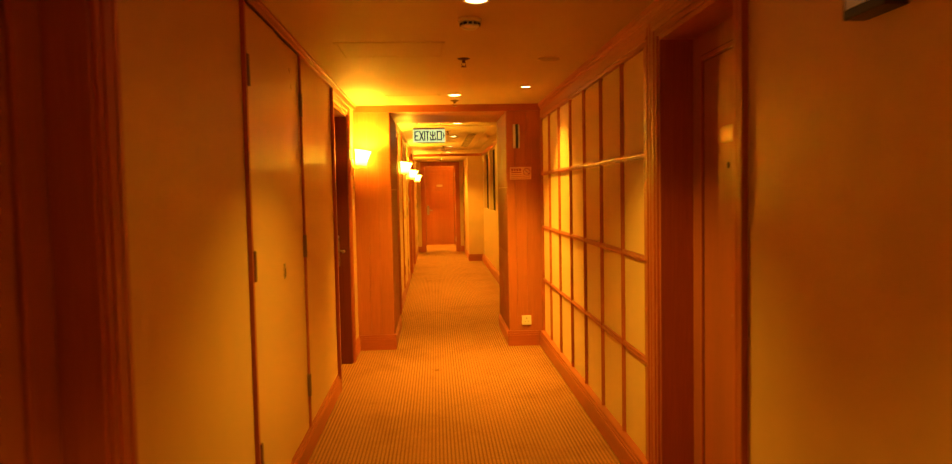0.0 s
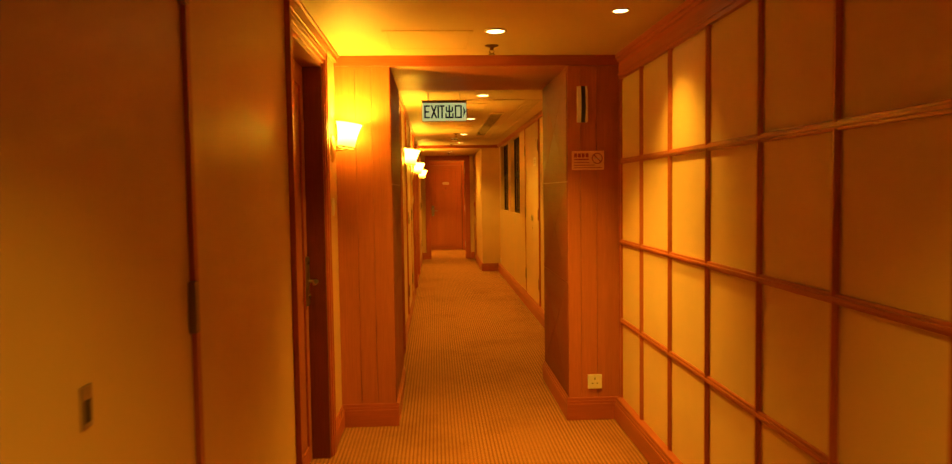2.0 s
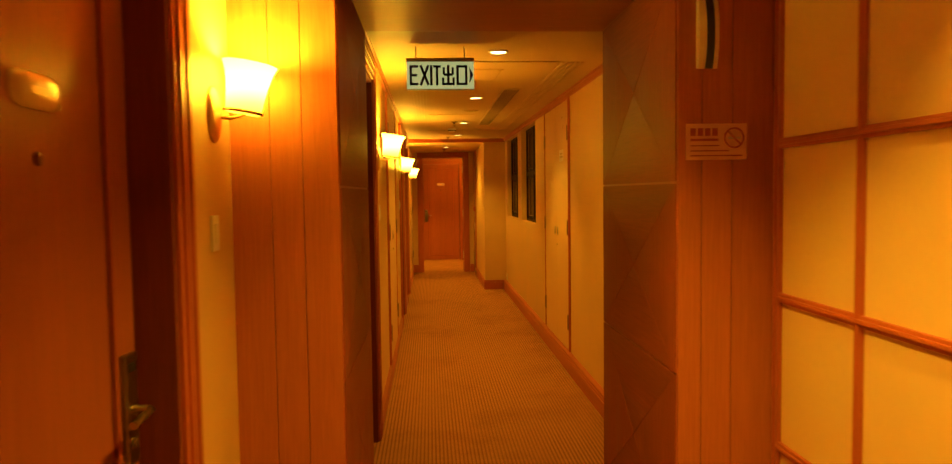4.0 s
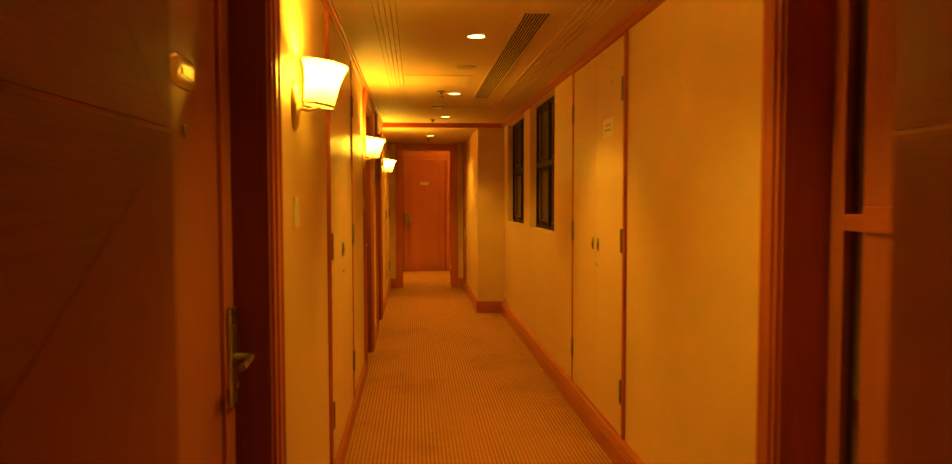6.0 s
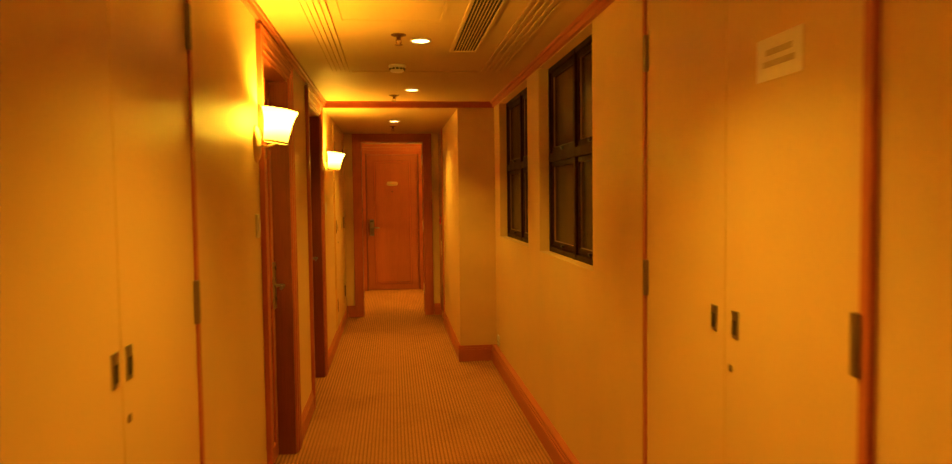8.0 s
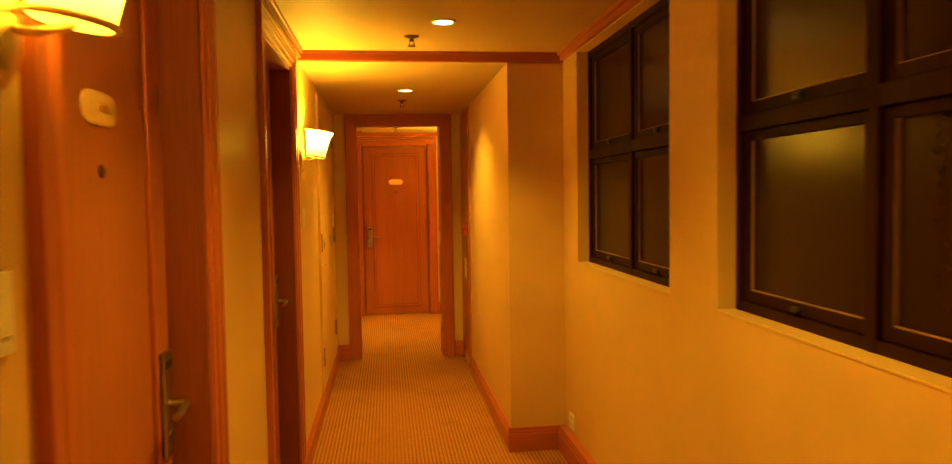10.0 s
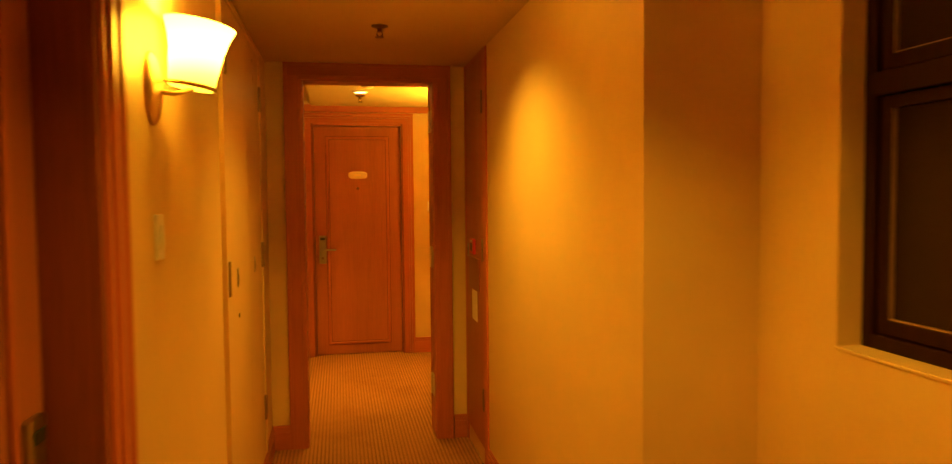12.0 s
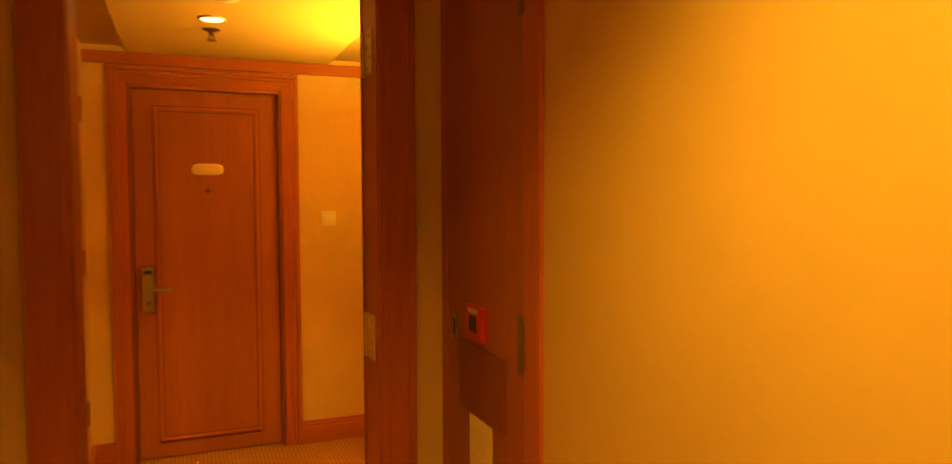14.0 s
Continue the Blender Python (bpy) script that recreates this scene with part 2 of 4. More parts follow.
def slab(outline, y0, y1):
    """An outline in x and z, given thickness from y0 to y1."""
    bm = bmesh.new()
    a = [bm.verts.new((x, y0, z)) for x, z in outline]
    b = [bm.verts.new((x, y1, z)) for x, z in outline]
    bm.faces.new(a), bm.faces.new(list(reversed(b)))
    for i in range(len(a)):
        j = (i + 1) % len(a)
        bm.faces.new((a[j], a[i], b[i], b[j]))
    return bm


def mesh_of(name, bm, mat, smooth=False):
    bmesh.ops.recalc_face_normals(bm, faces=bm.faces)
    me = bpy.data.meshes.new(name)
    bm.to_mesh(me)
    bm.free()
    me.materials.append(mat)
    if smooth:
        for p in me.polygons:
            p.use_smooth = True
        me.set_sharp_from_angle(angle=radians(40))
    return me


def part(name, bm, mat, parent, label="", smooth=False):
    ob = new(name, mesh_of(name, bm, mat, smooth))
    ob.parent = parent
    return tagged(ob, label)


def setting(name, bm, mat, label, category):
    return tagged(new(name, mesh_of(name, bm, mat)), label, category, kind="structure")


def thing(name, m, label, category, group="", kind=""):
    ob = new(name)
    ob.matrix_basis = m
    ob.empty_display_size = 0.1
    return tagged(ob, label, category, group, kind)


def on_left(x, y, z=0):
    return pose(x, y, z, 0, 0, 90)


def on_right(x, y, z=0):
    return pose(x, y, z, 0, 0, -90)


# ---- the setting ----
def holed(axis, a0, a1, s0, s1, z1, holes):
    """A wall from a0 to a1 along an axis, s0 to s1 thick, with openings (start, end, bottom, top)."""
    bm, at = bmesh.new(), a0
    def put(p, q, lo, hi):
        if q - p > 1e-4 and hi - lo > 1e-4:
            block(bm, *((s0, s1, p, q) if axis == "y" else (p, q, s0, s1)), lo, hi)
    for p, q, lo, hi in sorted(holes):
        put(at, p, 0, z1), put(p, q, 0, lo), put(p, q, hi, z1)
        at = q
    put(at, a1, 0, z1)
    return bm


HALF, HEAD = 0.40, 2.055       # half width and height of the guest doors' openings
LEFT_DOORS_A, LEFT_DOORS_B, RIGHT_DOOR_A = (0.60, 5.00), (7.38, 11.725, 13.42), 2.11


def door_hole(c):
    return (c - HALF, c + HALF, 0, HEAD)


TOP = 2.42
setting("floor", boxes((-1.2, 3.2, -3.2, 19.6, -0.12, 0.0)), CARPET, "tan ribbed loop-pile carpet through the corridor", "floor")
setting("wall_left_1", holed("y", -3.0, YP0 + 0.02, LA - 0.16, LA, TOP, [door_hole(c) for c in LEFT_DOORS_A]), PAINT, "cream painted wall with door openings", "wall")
setting("wall_right_1", holed("y", -3.0, YP0 + 0.02, RA, RA + 0.18, TOP, [door_hole(RIGHT_DOOR_A)]), PAINT, "cream painted wall behind the panelling", "wall")
setting("wall_behind", boxes((LA - 0.16, RA + 0.18, -3.16, -3.0, 0, TOP)), PAINT, "cream painted wall closing the corridor", "wall")
setting("wall_left_2", holed("y", YP1, YARCH, LB - 0.16, LB, TOP, [door_hole(c) for c in LEFT_DOORS_B]), PAINT, "cream painted wall with guest room doors", "wall")
WINDOWS = ((11.16, 12.305), (12.67, 13.885))
WZ0, WZ1 = 1.075, 2.150
EX0, EX1, EXH = 6.90, 7.80, 2.07
setting("wall_right_2", holed("y", YP1, YC, RB, RB + 0.175, TOP, [(EX0, EX1, 0, EXH)] + [(a, b, WZ0, WZ1) for a, b in WINDOWS]), PAINT, "cream painted wall with two windows and an exit doorway", "wall")
setting("wall_right_3", boxes((RC, RB + 0.20, YC, YARCH, 0, TOP)), PAINT, "cream painted wall of the narrower stretch", "wall")
setting("wall_arch", holed("x", LB - 0.16, RB + 0.2, YARCH, YARCH1, TOP, [(-0.155, 0.572, 0, 2.052)]), PAINT, "cream painted cross wall with a doorway", "wall")
setting("wall_end", holed("x", DL - 0.15, DR, YEND, YEND + 0.2, TOP + 0.1, [(0.204 - HALF, 0.204 + HALF, 0, HEAD)]), PAINT, "cream painted end wall round a guest room door", "wall")
setting("wall_lobby_left", boxes((DL - 0.15, DL, YARCH1, YEND, 0, TOP + 0.1)), PAINT, "cream painted wall of the end lobby", "wall")
setting("wall_lobby_right", boxes((DR, DR + 0.15, YARCH1, YEND + 0.2, 0, TOP + 0.1)), PAINT, "cream painted wall of the end lobby", "wall")
setting("wall_lobby_front", boxes((RB + 0.2, DR + 0.15, YARCH1 - 0.145, YARCH1, 0, TOP + 0.1)), PAINT, "cream painted wall of the end lobby", "wall")

# ceilings, with trays and reeded bands
setting("ceiling_1", boxes((LA - 0.16, RA + 0.18, -3.16, YP0 + 0.01, ZA, ZA + 0.12)), CEIL, "cream painted low corridor ceiling", "ceiling")
bm = boxes((LB - 0.16, RB + 0.2, YP1 - 0.01, YC, ZB, ZB + 0.12))
for k in range(5):
    block(bm, -0.165 + 0.026 * k, -0.150 + 0.026 * k, 8.05, 12.72, ZB - 0.004 - 0.0012 * k, ZB + 0.01, 0.0015)
    block(bm, 0.775 + 0.030 * k, 0.793 + 0.030 * k, 8.05, 12.66, ZB - 0.0075, ZB + 0.01, 0.003)
for y in (8.03, 12.70):
    block(bm, -0.03, 0.76, y, y + 0.02, ZB - 0.006, ZB + 0.01, 0.002)
setting("ceiling_2", bm, CEIL, "cream painted ceiling with reeded plaster bands", "ceiling")
setting("ceiling_3", boxes((LB - 0.16, RC + 0.01, YC + 0.02, YARCH + 0.01, ZC, ZC + 0.12)), CEIL, "cream painted lower ceiling", "ceiling")
bm = boxes((DL - 0.1, DR + 0.1, YARCH1 - 0.02, YEND + 0.05, ZD, ZD + 0.12))
block(bm, -0.18, 0.83, YARCH1 + 0.10, 18.77, ZP, ZD + 0.01, 0.006)
block(bm, -0.205, 0.855, YARCH1 + 0.075, 18.795, ZP + 0.022, ZD + 0.01, 0.006)
setting("ceiling_4", bm, CEIL, "cream painted lobby ceiling with a dropped centre panel", "ceiling")
setting("soffit", boxes((LA - 0.16, RA + 0.18, YP0, YP1, ZS, ZB + 0.15)), SOFFIT, "glossy wood-veneered soffit across the corridor", "ceiling beam")
setting("beam", boxes((LB - 0.10, RB + 0.2, YC, YC + 0.03, ZC - 0.001, TOP)), PAINT, "cream painted ceiling step", "ceiling beam")


def moulding(name, rows, mat, label, category="trim"):
    return setting(name, boxes(*rows, soft=0.0035), mat, label, category)


def base_rows(x, sign, y0, y1, out=0.018, h=0.135):
    """Skirting along a side wall, stepped at its top."""
    rows = []
    for d, lo, hi in ((out, 0, h - 0.035), (out - 0.005, h - 0.036, h - 0.018), (out - 0.010, h - 0.019, h)):
        a, b = sorted((x - sign * 0.004, x + sign * d))
        rows.append((a, b, y0, y1, lo, hi))
    return rows


def side_base(x, sign, spans, out=0.018):
    for y0, y1 in spans:
        moulding("baseboard", base_rows(x, sign, y0, y1, out), WOOD_Y, "reddish veneered skirting board with a stepped top", "baseboard")


def cross_base(y, spans, out=0.018, h=0.135):
    for x0, x1 in spans:
        rows = [(x0, x1, y - d, y + 0.004, lo, hi) for d, lo, hi in ((out, 0, h - 0.035), (out - 0.005, h - 0.036, h - 0.018), (out - 0.010, h - 0.019, h))]
        moulding("baseboard", rows, WOOD_X, "reddish veneered skirting board with a stepped top", "baseboard")


CO = 0.49                       # half width over the casings
side_base(LA, 1, [(-3.0, 0.60 - CO), (0.60 + CO, 5.00 - CO), (5.00 + CO, YP0 - 0.018)])
side_base(RA, -1, [(-3.0, RIGHT_DOOR_A - CO)])
side_base(RA, -1, [(RIGHT_DOOR_A + CO, YP0 - 0.018)], 0.055)
side_base(PL, 1, [(YP0 + 0.004, YP1)])
side_base(PR, -1, [(YP0 + 0.004, YP1)])
cross_base(YP0, [(LA, PL + 0.018), (PR - 0.018, RA)])
side_base(LB, 1, [(7.38 + CO, 11.725 - CO), (11.725 + CO, 13.42 - CO), (13.42 + CO, YARCH - 0.018)], 0.016)
side_base(RB, -1, [(EX1 + 0.085, YC - 0.018)], 0.048)
cross_base(YC, [(RC - 0.018, RB)])
side_base(RC, -1, [(YC + 0.004, 16.03)], 0.018)
cross_base(YARCH, [(LB, -0.245), (0.675, RC)])
cross_base(YEND, [(DL, 0.204 - CO), (0.204 + CO, DR)])
side_base(DL, 1, [(YARCH1, YEND)])

# cornices
moulding("cornice", [(LA - 0.004, LA + 0.022, -3.0, YP0, ZA - 0.042, ZA - 0.012), (LA - 0.004, LA + 0.034, -3.0, YP0, ZA - 0.014, ZA + 0.002)], WOOD_Y, "slim reddish wooden cornice")
moulding("cornice", [(RA - d, RA + 0.004, -3.0, YP0, lo, hi) for d, lo, hi in ((0.018, 2.115, 2.142), (0.028, 2.140, 2.160), (0.040, 2.158, 2.187))], WOOD_Y, "stepped reddish wooden cornice")
moulding("cornice", [(LB - 0.004, LB + 0.020, YP1, YC, ZB - 0.040, ZB - 0.014), (LB - 0.004, LB + 0.030, YP1, YC, ZB - 0.016, ZB + 0.002)], WOOD_Y, "slim reddish wooden cornice")
moulding("cornice", [(RB - 0.020, RB + 0.004, YP1, YC, ZB - 0.044, ZB - 0.014), (RB - 0.034, RB + 0.004, YP1, YC, ZB - 0.016, ZB + 0.002)], WOOD_Y, "slim reddish wooden cornice")
moulding("cornice", [(LB, RB, YC - 0.014, YC + 0.002, ZC + 0.004, ZB - 0.012), (LB, RB, YC - 0.022, YC + 0.002, ZB - 0.014, ZB + 0.002)], WOOD_X, "slim wooden rail along the ceiling step")
moulding("cornice", [(LA, RA, YP0 - 0.010, YP0 + 0.002, ZS + 0.002, ZA + 0.002)], WOOD_X, "wooden rail along the soffit's front")
moulding("cornice", [(DL, DR, YEND - 0.016, YEND + 0.002, 2.150, 2.215)], WOOD_X, "wooden picture rail under the lobby ceiling")


# ---- pillars with boarded fronts and quartered veneer sides ----
def pillar(x0, x1, inner, sign, grooves, end=YP1):
    p = thing("pillar", pose((x0 + x1) / 2, YP0, 0), "wood-veneered pillar with boarded front and quartered veneer side", "pillar", "pillars under the soffit", "structure")
    ox = (x0 + x1) / 2
    part("core", boxes((x0 - ox, x1 - ox, 0.006, end - YP0, 0, ZS)), WOOD_Z, p)
    cuts = sorted([x0, *grooves, x1])
    for a, b in zip(cuts, cuts[1:]):
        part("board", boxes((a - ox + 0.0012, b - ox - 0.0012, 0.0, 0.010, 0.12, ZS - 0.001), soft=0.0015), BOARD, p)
    depth, levels = end - YP0, (0.135, 0.835, 1.440, ZS - 0.001)
    for lo, hi in zip(levels, levels[1:]):
        c = (depth / 2, (lo + hi) / 2)
        corners = [(0.012, lo + 0.002), (depth, lo + 0.002), (depth, hi - 0.002), (0.012, hi - 0.002)]
        for i in range(4):
            a, b = corners[i], corners[(i + 1) % 4]
            tri = [(a[0] * 0.994 + c[0] * 0.006, a[1] * 0.994 + c[1] * 0.006), (b[0] * 0.994 + c[0] * 0.006, b[1] * 0.994 + c[1] * 0.006), (c[0] + (a[0] + b[0] - 2 * c[0]) * 0.004, c[1] + (a[1] + b[1] - 2 * c[1]) * 0.004)]
            bm = bmesh.new()
            f0, f1 = inner - ox, inner - ox + sign * 0.004
            u = [bm.verts.new((f0, y, z)) for y, z in tri]
            w = [bm.verts.new((f1, y, z)) for y, z in tri]
            bm.faces.new(u), bm.faces.new(w)
            for k in range(3):
                bm.faces.new((u[k], u[(k + 1) % 3], w[(k + 1) % 3], w[k]))
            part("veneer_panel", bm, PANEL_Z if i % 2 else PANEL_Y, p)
    return p


pillar(LA - 0.02, PL, PL, 1, (-0.507, -0.412))
pillar(PR, RA + 0.02, PR, -1, (0.815, 0.912), 6.855)


# ---- doors ----
FLUTED = ((0, 0.30, 0.55), (0.28, 0.50, 0.85), (0.52, 0.72, 0.85), (0.74, 1.0, 1.0))
SMOOTH = ((0, 0.24, 0.75), (0.22, 0.80, 0.86), (0.78, 1.0, 1.0))


def casing(parent, half, head, width, depth=0.022, bands=FLUTED):
    """Fluted surround of an opening: two uprights and a head, in stepped bands. The wall face is y = 0."""
    for s in (-1, 1):
        bm = bmesh.new()
        for a, b, d in bands:
            x0, x1 = sorted((s * (half + a * width), s * (half + b * width)))
            block(bm, x0, x1, -depth * d, 0.003, 0, head + (a + b) / 2 * width, soft=0.002)
        part("casing_upright", bm, WOOD_Z, parent)
    bm = bmesh.new()
    for a, b, d in bands:
        block(bm, -half - b * width, half + b * width, -depth * d - 0.001, 0.003, head + a * width, head + b * width - 0.0005, soft=0.002)
    part("casing_head", bm, WOOD_X, parent)


def lining(parent, half, head, depth, thick=0.020, mat=WOOD_Z):
    for s in (-1, 1):
        x0, x1 = sorted((s * (half - thick), s * (half + 0.001)))
        part("jamb", boxes((x0, x1, -0.003, depth, 0, head), soft=0.002), mat, parent)
    part("head_lining", boxes((-half + thick, half - thick, -0.003, depth, head - thick, head + 0.001)), WOOD_X, parent)


def lock(parent, x, y, z, toward):
    """Card lock: tall steel escutcheon with a lever that points toward the hinges."""
    body = part("lock_plate", boxes((x - 0.031, x + 0.031, y - 0.016, y, z - 0.125, z + 0.125), soft=0.006), STEEL, parent, "brushed steel card lock")
    part("card_slot", boxes((x - 0.020, x + 0.020, y - 0.019, y - 0.015, z + 0.085, z + 0.105), soft=0.001), BLACK, body)
    part("key_cylinder", turned(lathe([(0.012, 0), (0.012, 0.006), (0.009, 0.008)], 16), pose(x, y - 0.015, z - 0.075, 90)), DULL_STEEL, body)
    part("lever", rod([(x, y - 0.012, z), (x, y - 0.050, z), (x + toward * 0.018, y - 0.060, z + 0.002), (x + toward * 0.115, y - 0.062, z - 0.002)], 0.009), STEEL, body, smooth=True)


def plate_outline(w, h):
    pts = []
    for k in range(24):
        a = 2 * math.pi * k / 24
        x, z = math.copysign(abs(math.cos(a)) ** 0.45, math.cos(a)), math.copysign(abs(math.sin(a)) ** 0.75, math.sin(a))
        pts.append((x * w / 2, z * h / 2))
    return pts


def domed_plate(w, h, y, rise=0.009):
    """A number plate: a rounded outline that swells towards its middle."""
    bm, rings = bmesh.new(), []
    for k, out in ((1.0, -0.001), (1.0, 0.003), (0.93, 0.0055), (0.75, 0.0075), (0.45, rise - 0.0005), (0.12, rise)):
        rings.append([bm.verts.new((x * k, y - out, z * k)) for x, z in plate_outline(w, h)])
    for a, b in zip(rings, rings[1:]):
        for i in range(len(a)):
            j = (i + 1) % len(a)
            bm.faces.new((a[i], a[j], b[j], b[i]))
    bm.faces.new(list(reversed(rings[0]))), bm.faces.new(rings[-1])
    return bm


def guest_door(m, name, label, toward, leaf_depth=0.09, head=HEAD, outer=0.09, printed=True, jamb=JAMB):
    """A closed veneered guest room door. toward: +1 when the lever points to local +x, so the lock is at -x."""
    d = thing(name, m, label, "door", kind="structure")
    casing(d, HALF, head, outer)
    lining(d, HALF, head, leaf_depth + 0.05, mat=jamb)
    w, top = HALF - 0.022, head - 0.022
    leaf = part("leaf", boxes((-w, w, leaf_depth, leaf_depth + 0.044, 0.006, top), soft=0.002), DOOR_WOOD, d)
    bm = bmesh.new()
    for x0, x1, z0, z1 in ((-0.272, -0.254, 0.096, 1.940), (0.254, 0.272, 0.096, 1.940), (-0.254, 0.254, 0.096, 0.114), (-0.254, 0.254, 1.922, 1.940)):
        block(bm, x0, x1, leaf_depth - 0.009, leaf_depth + 0.002, z0, z1, soft=0.004)
    part("panel_bead", bm, WOOD_Z, leaf)
    bm = bmesh.new()
    for g in (0.2775, 0.2485):
        e = g - 0.263
        for x0, x1, z0, z1 in ((-g - 0.0025, -g + 0.0025, 0.105 - e, 1.931 + e), (g - 0.0025, g + 0.0025, 0.105 - e, 1.931 + e), (-g, g, 0.1025 - e, 0.1075 - e), (-g, g, 1.9285 + e, 1.9335 + e)):
            block(bm, x0, x1, leaf_depth - 0.0012, leaf_depth + 0.002, z0, z1)
    part("panel_groove", bm, JAMB, leaf)
    plate = part("number_plate", domed_plate(0.168, 0.066, leaf_depth), GOLD, leaf, "satin gold oval room number plate", smooth=True)
    if printed:
        part("number_mark", boxes((-0.030, 0.030, leaf_depth - 0.0098, leaf_depth - 0.0070, -0.007, 0.007)), BRASS, plate)
    plate.location = (0, 0, 1.603)
    part("peephole", turned(lathe([(0.013, 0), (0.013, 0.004), (0.008, 0.006)], 18), pose(0, leaf_depth + 0.001, 1.485, 90)), BRONZE, leaf)
    lock(leaf, -toward * (w - 0.062), leaf_depth, 0.945, toward)
    return d


DOOR_LABEL = "closed reddish veneered guest room door in a fluted casing"
guest_door(on_left(LA, 0.60), "door_1", DOOR_LABEL, 1, jamb=WOOD_Z)
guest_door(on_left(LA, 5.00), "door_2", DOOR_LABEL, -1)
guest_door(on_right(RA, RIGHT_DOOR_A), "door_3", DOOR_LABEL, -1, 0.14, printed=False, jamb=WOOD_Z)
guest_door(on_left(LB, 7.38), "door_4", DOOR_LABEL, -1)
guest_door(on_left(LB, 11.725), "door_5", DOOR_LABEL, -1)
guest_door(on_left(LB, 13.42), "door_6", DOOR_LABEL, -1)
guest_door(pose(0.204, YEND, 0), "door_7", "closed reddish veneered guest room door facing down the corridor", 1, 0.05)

# doorway of the end lobby, its leaf folded open behind the wall
arch = thing("doorway", pose(0.2085, YARCH, 0), "wooden cased doorway between corridor and end lobby", "doorway", kind="structure")
casing(arch, 0.3635, 2.052, 0.098, bands=SMOOTH)
lining(arch, 0.3655, 2.054, YARCH1 - YARCH, 0.006)
fire_leaf = thing("door_8", pose(0.562, YARCH1 + 0.006, 0, 0, 0, -14), "veneered fire door standing open against the lobby side", "door", kind="structure")
part("leaf", boxes((0.0, 0.044, 0.0, 0.72, 0.008, 2.100), soft=0.002), DOOR_WOOD, fire_leaf)
for z in (0.30, 1.052, 1.84):
    h = part("hinge", boxes((0.3565, 0.3600, 0.035, 0.112, z - 0.062, z + 0.062), soft=0.0008), NICKEL, arch, "pale steel butt hinge")
    for k, dz in enumerate((-0.044, -0.015, 0.015, 0.044)):
        part("screw", turned(lathe([(0.0042, 0), (0.0032, 0.0014)], 10), pose(0.3566, 0.058 if k % 2 else 0.088, z + dz, 0, -90)), DULL_STEEL, h)
    part("knuckle", rod([(0.3535, 0.116, z - 0.062), (0.3535, 0.116, z + 0.062)], 0.006, 10), NICKEL, h)
part("closer_body", boxes((0.044, 0.085, 0.10, 0.30, 1.965, 2.020), soft=0.006), STEEL, fire_leaf)
part("closer_arm", rod([(0.214, 0.156, 2.072), (0.276, 0.335, 2.088), (0.380, 0.365, 2.094)], 0.0045), DULL_STEEL, arch, "thin dull steel closer arm", smooth=True)


# ---- flush cupboards painted like the wall ----
def cupboard(m, leaves, z0, z1, handles, label, hinge_at, mat=SATIN, lock_x=None, trim=WOOD_Z, group="flush wall cupboards"):
    """Leaves in one wall plane. leaves: x spans, with how far a leaf stands back; handles: x of flush pulls; hinge_at: x of hinges."""
    c = thing("cupboard", m, label, "cupboard", group)
    lo, hi = leaves[0][0], leaves[-1][1]
    part("frame", boxes((lo - 0.026, lo - 0.001, -0.016, 0.004, z0, z1), (hi + 0.001, hi + 0.026, -0.016, 0.004, z0, z1), (lo - 0.026, hi + 0.026, -0.016, 0.004, z1 + 0.003, z1 + 0.014)), trim, c)
    part("shadow_gap", boxes((lo - 0.004, hi + 0.004, -0.0012, 0.002, z0, z1 + 0.003)), DEEP, c)
    doors = []
    for a, b, *back in leaves:
        doors.append(part("door", boxes((a + 0.0016, b - 0.0016, -0.010 + sum(back), -0.0005, z0 + 0.003, z1 - 0.002), soft=0.0015), mat, c))
    for x, z in handles:
        d = min(doors, key=lambda o: abs(sum(v.co.x for v in o.data.vertices) / len(o.data.vertices) - x))
        pull = part("flush_pull", boxes((x - 0.017, x + 0.017, -0.0135, -0.008, z - 0.035, z + 0.035), soft=0.002), STEEL, d, "small steel flush pull with a dark slot")
        part("slot", boxes((x - 0.010, x + 0.010, -0.0142, -0.012, z - 0.025, z + 0.012)), BLACK, pull)
    for x, s in hinge_at:
        for z in (0.375, 1.130, 1.880):
            part("hinge", boxes((x + s * 0.005 - 0.012, x + s * 0.005 + 0.012, -0.023, -0.004, z - 0.060, z + 0.060), soft=0.003), DULL_STEEL, c, "dull metal hinge")
    if lock_x is not None:
        part("keyhole", turned(lathe([(0.009, 0), (0.009, 0.004), (0.006, 0.005)], 14), pose(lock_x, -0.009, 0.965, 90)), DULL_STEEL, doors[-1])
    return c


CUP = "cream flush double-door wall cupboard with steel pulls"
cupboard(on_left(LA, 2.775), [(-0.550, 0.052), (0.052, 0.550, 0.005)], 0.140, 2.140, [(0.027, 1.052)], CUP, [(-0.550, 1), (0.550, -1)])
cupboard(on_left(LB, 9.61), [(-0.550, 0.0), (0.0, 0.550)], 0.140, 2.150, [(-0.038, 1.080), (0.038, 1.080)], CUP, [(-0.550, 1), (0.550, -1)], lock_x=0.03)
cupboard(on_right(RB, 9.895), [(-0.565, 0.015), (0.015, 0.565)], 0.140, 2.145, [(-0.045, 1.080), (0.075, 1.080)], "cream flush double-door wall cupboard with a paper notice", [(-0.565, 1), (0.565, -1)], lock_x=0.05)
cupboard(on_left(LB, 15.635), [(-0.565, 0.065), (0.065, 0.565)], 0.140, 2.090, [(-0.300, 1.110), (0.240, 1.110)], CUP, [(-0.560, 1), (0.545, -1)], lock_x=-0.29, trim=SATIN)

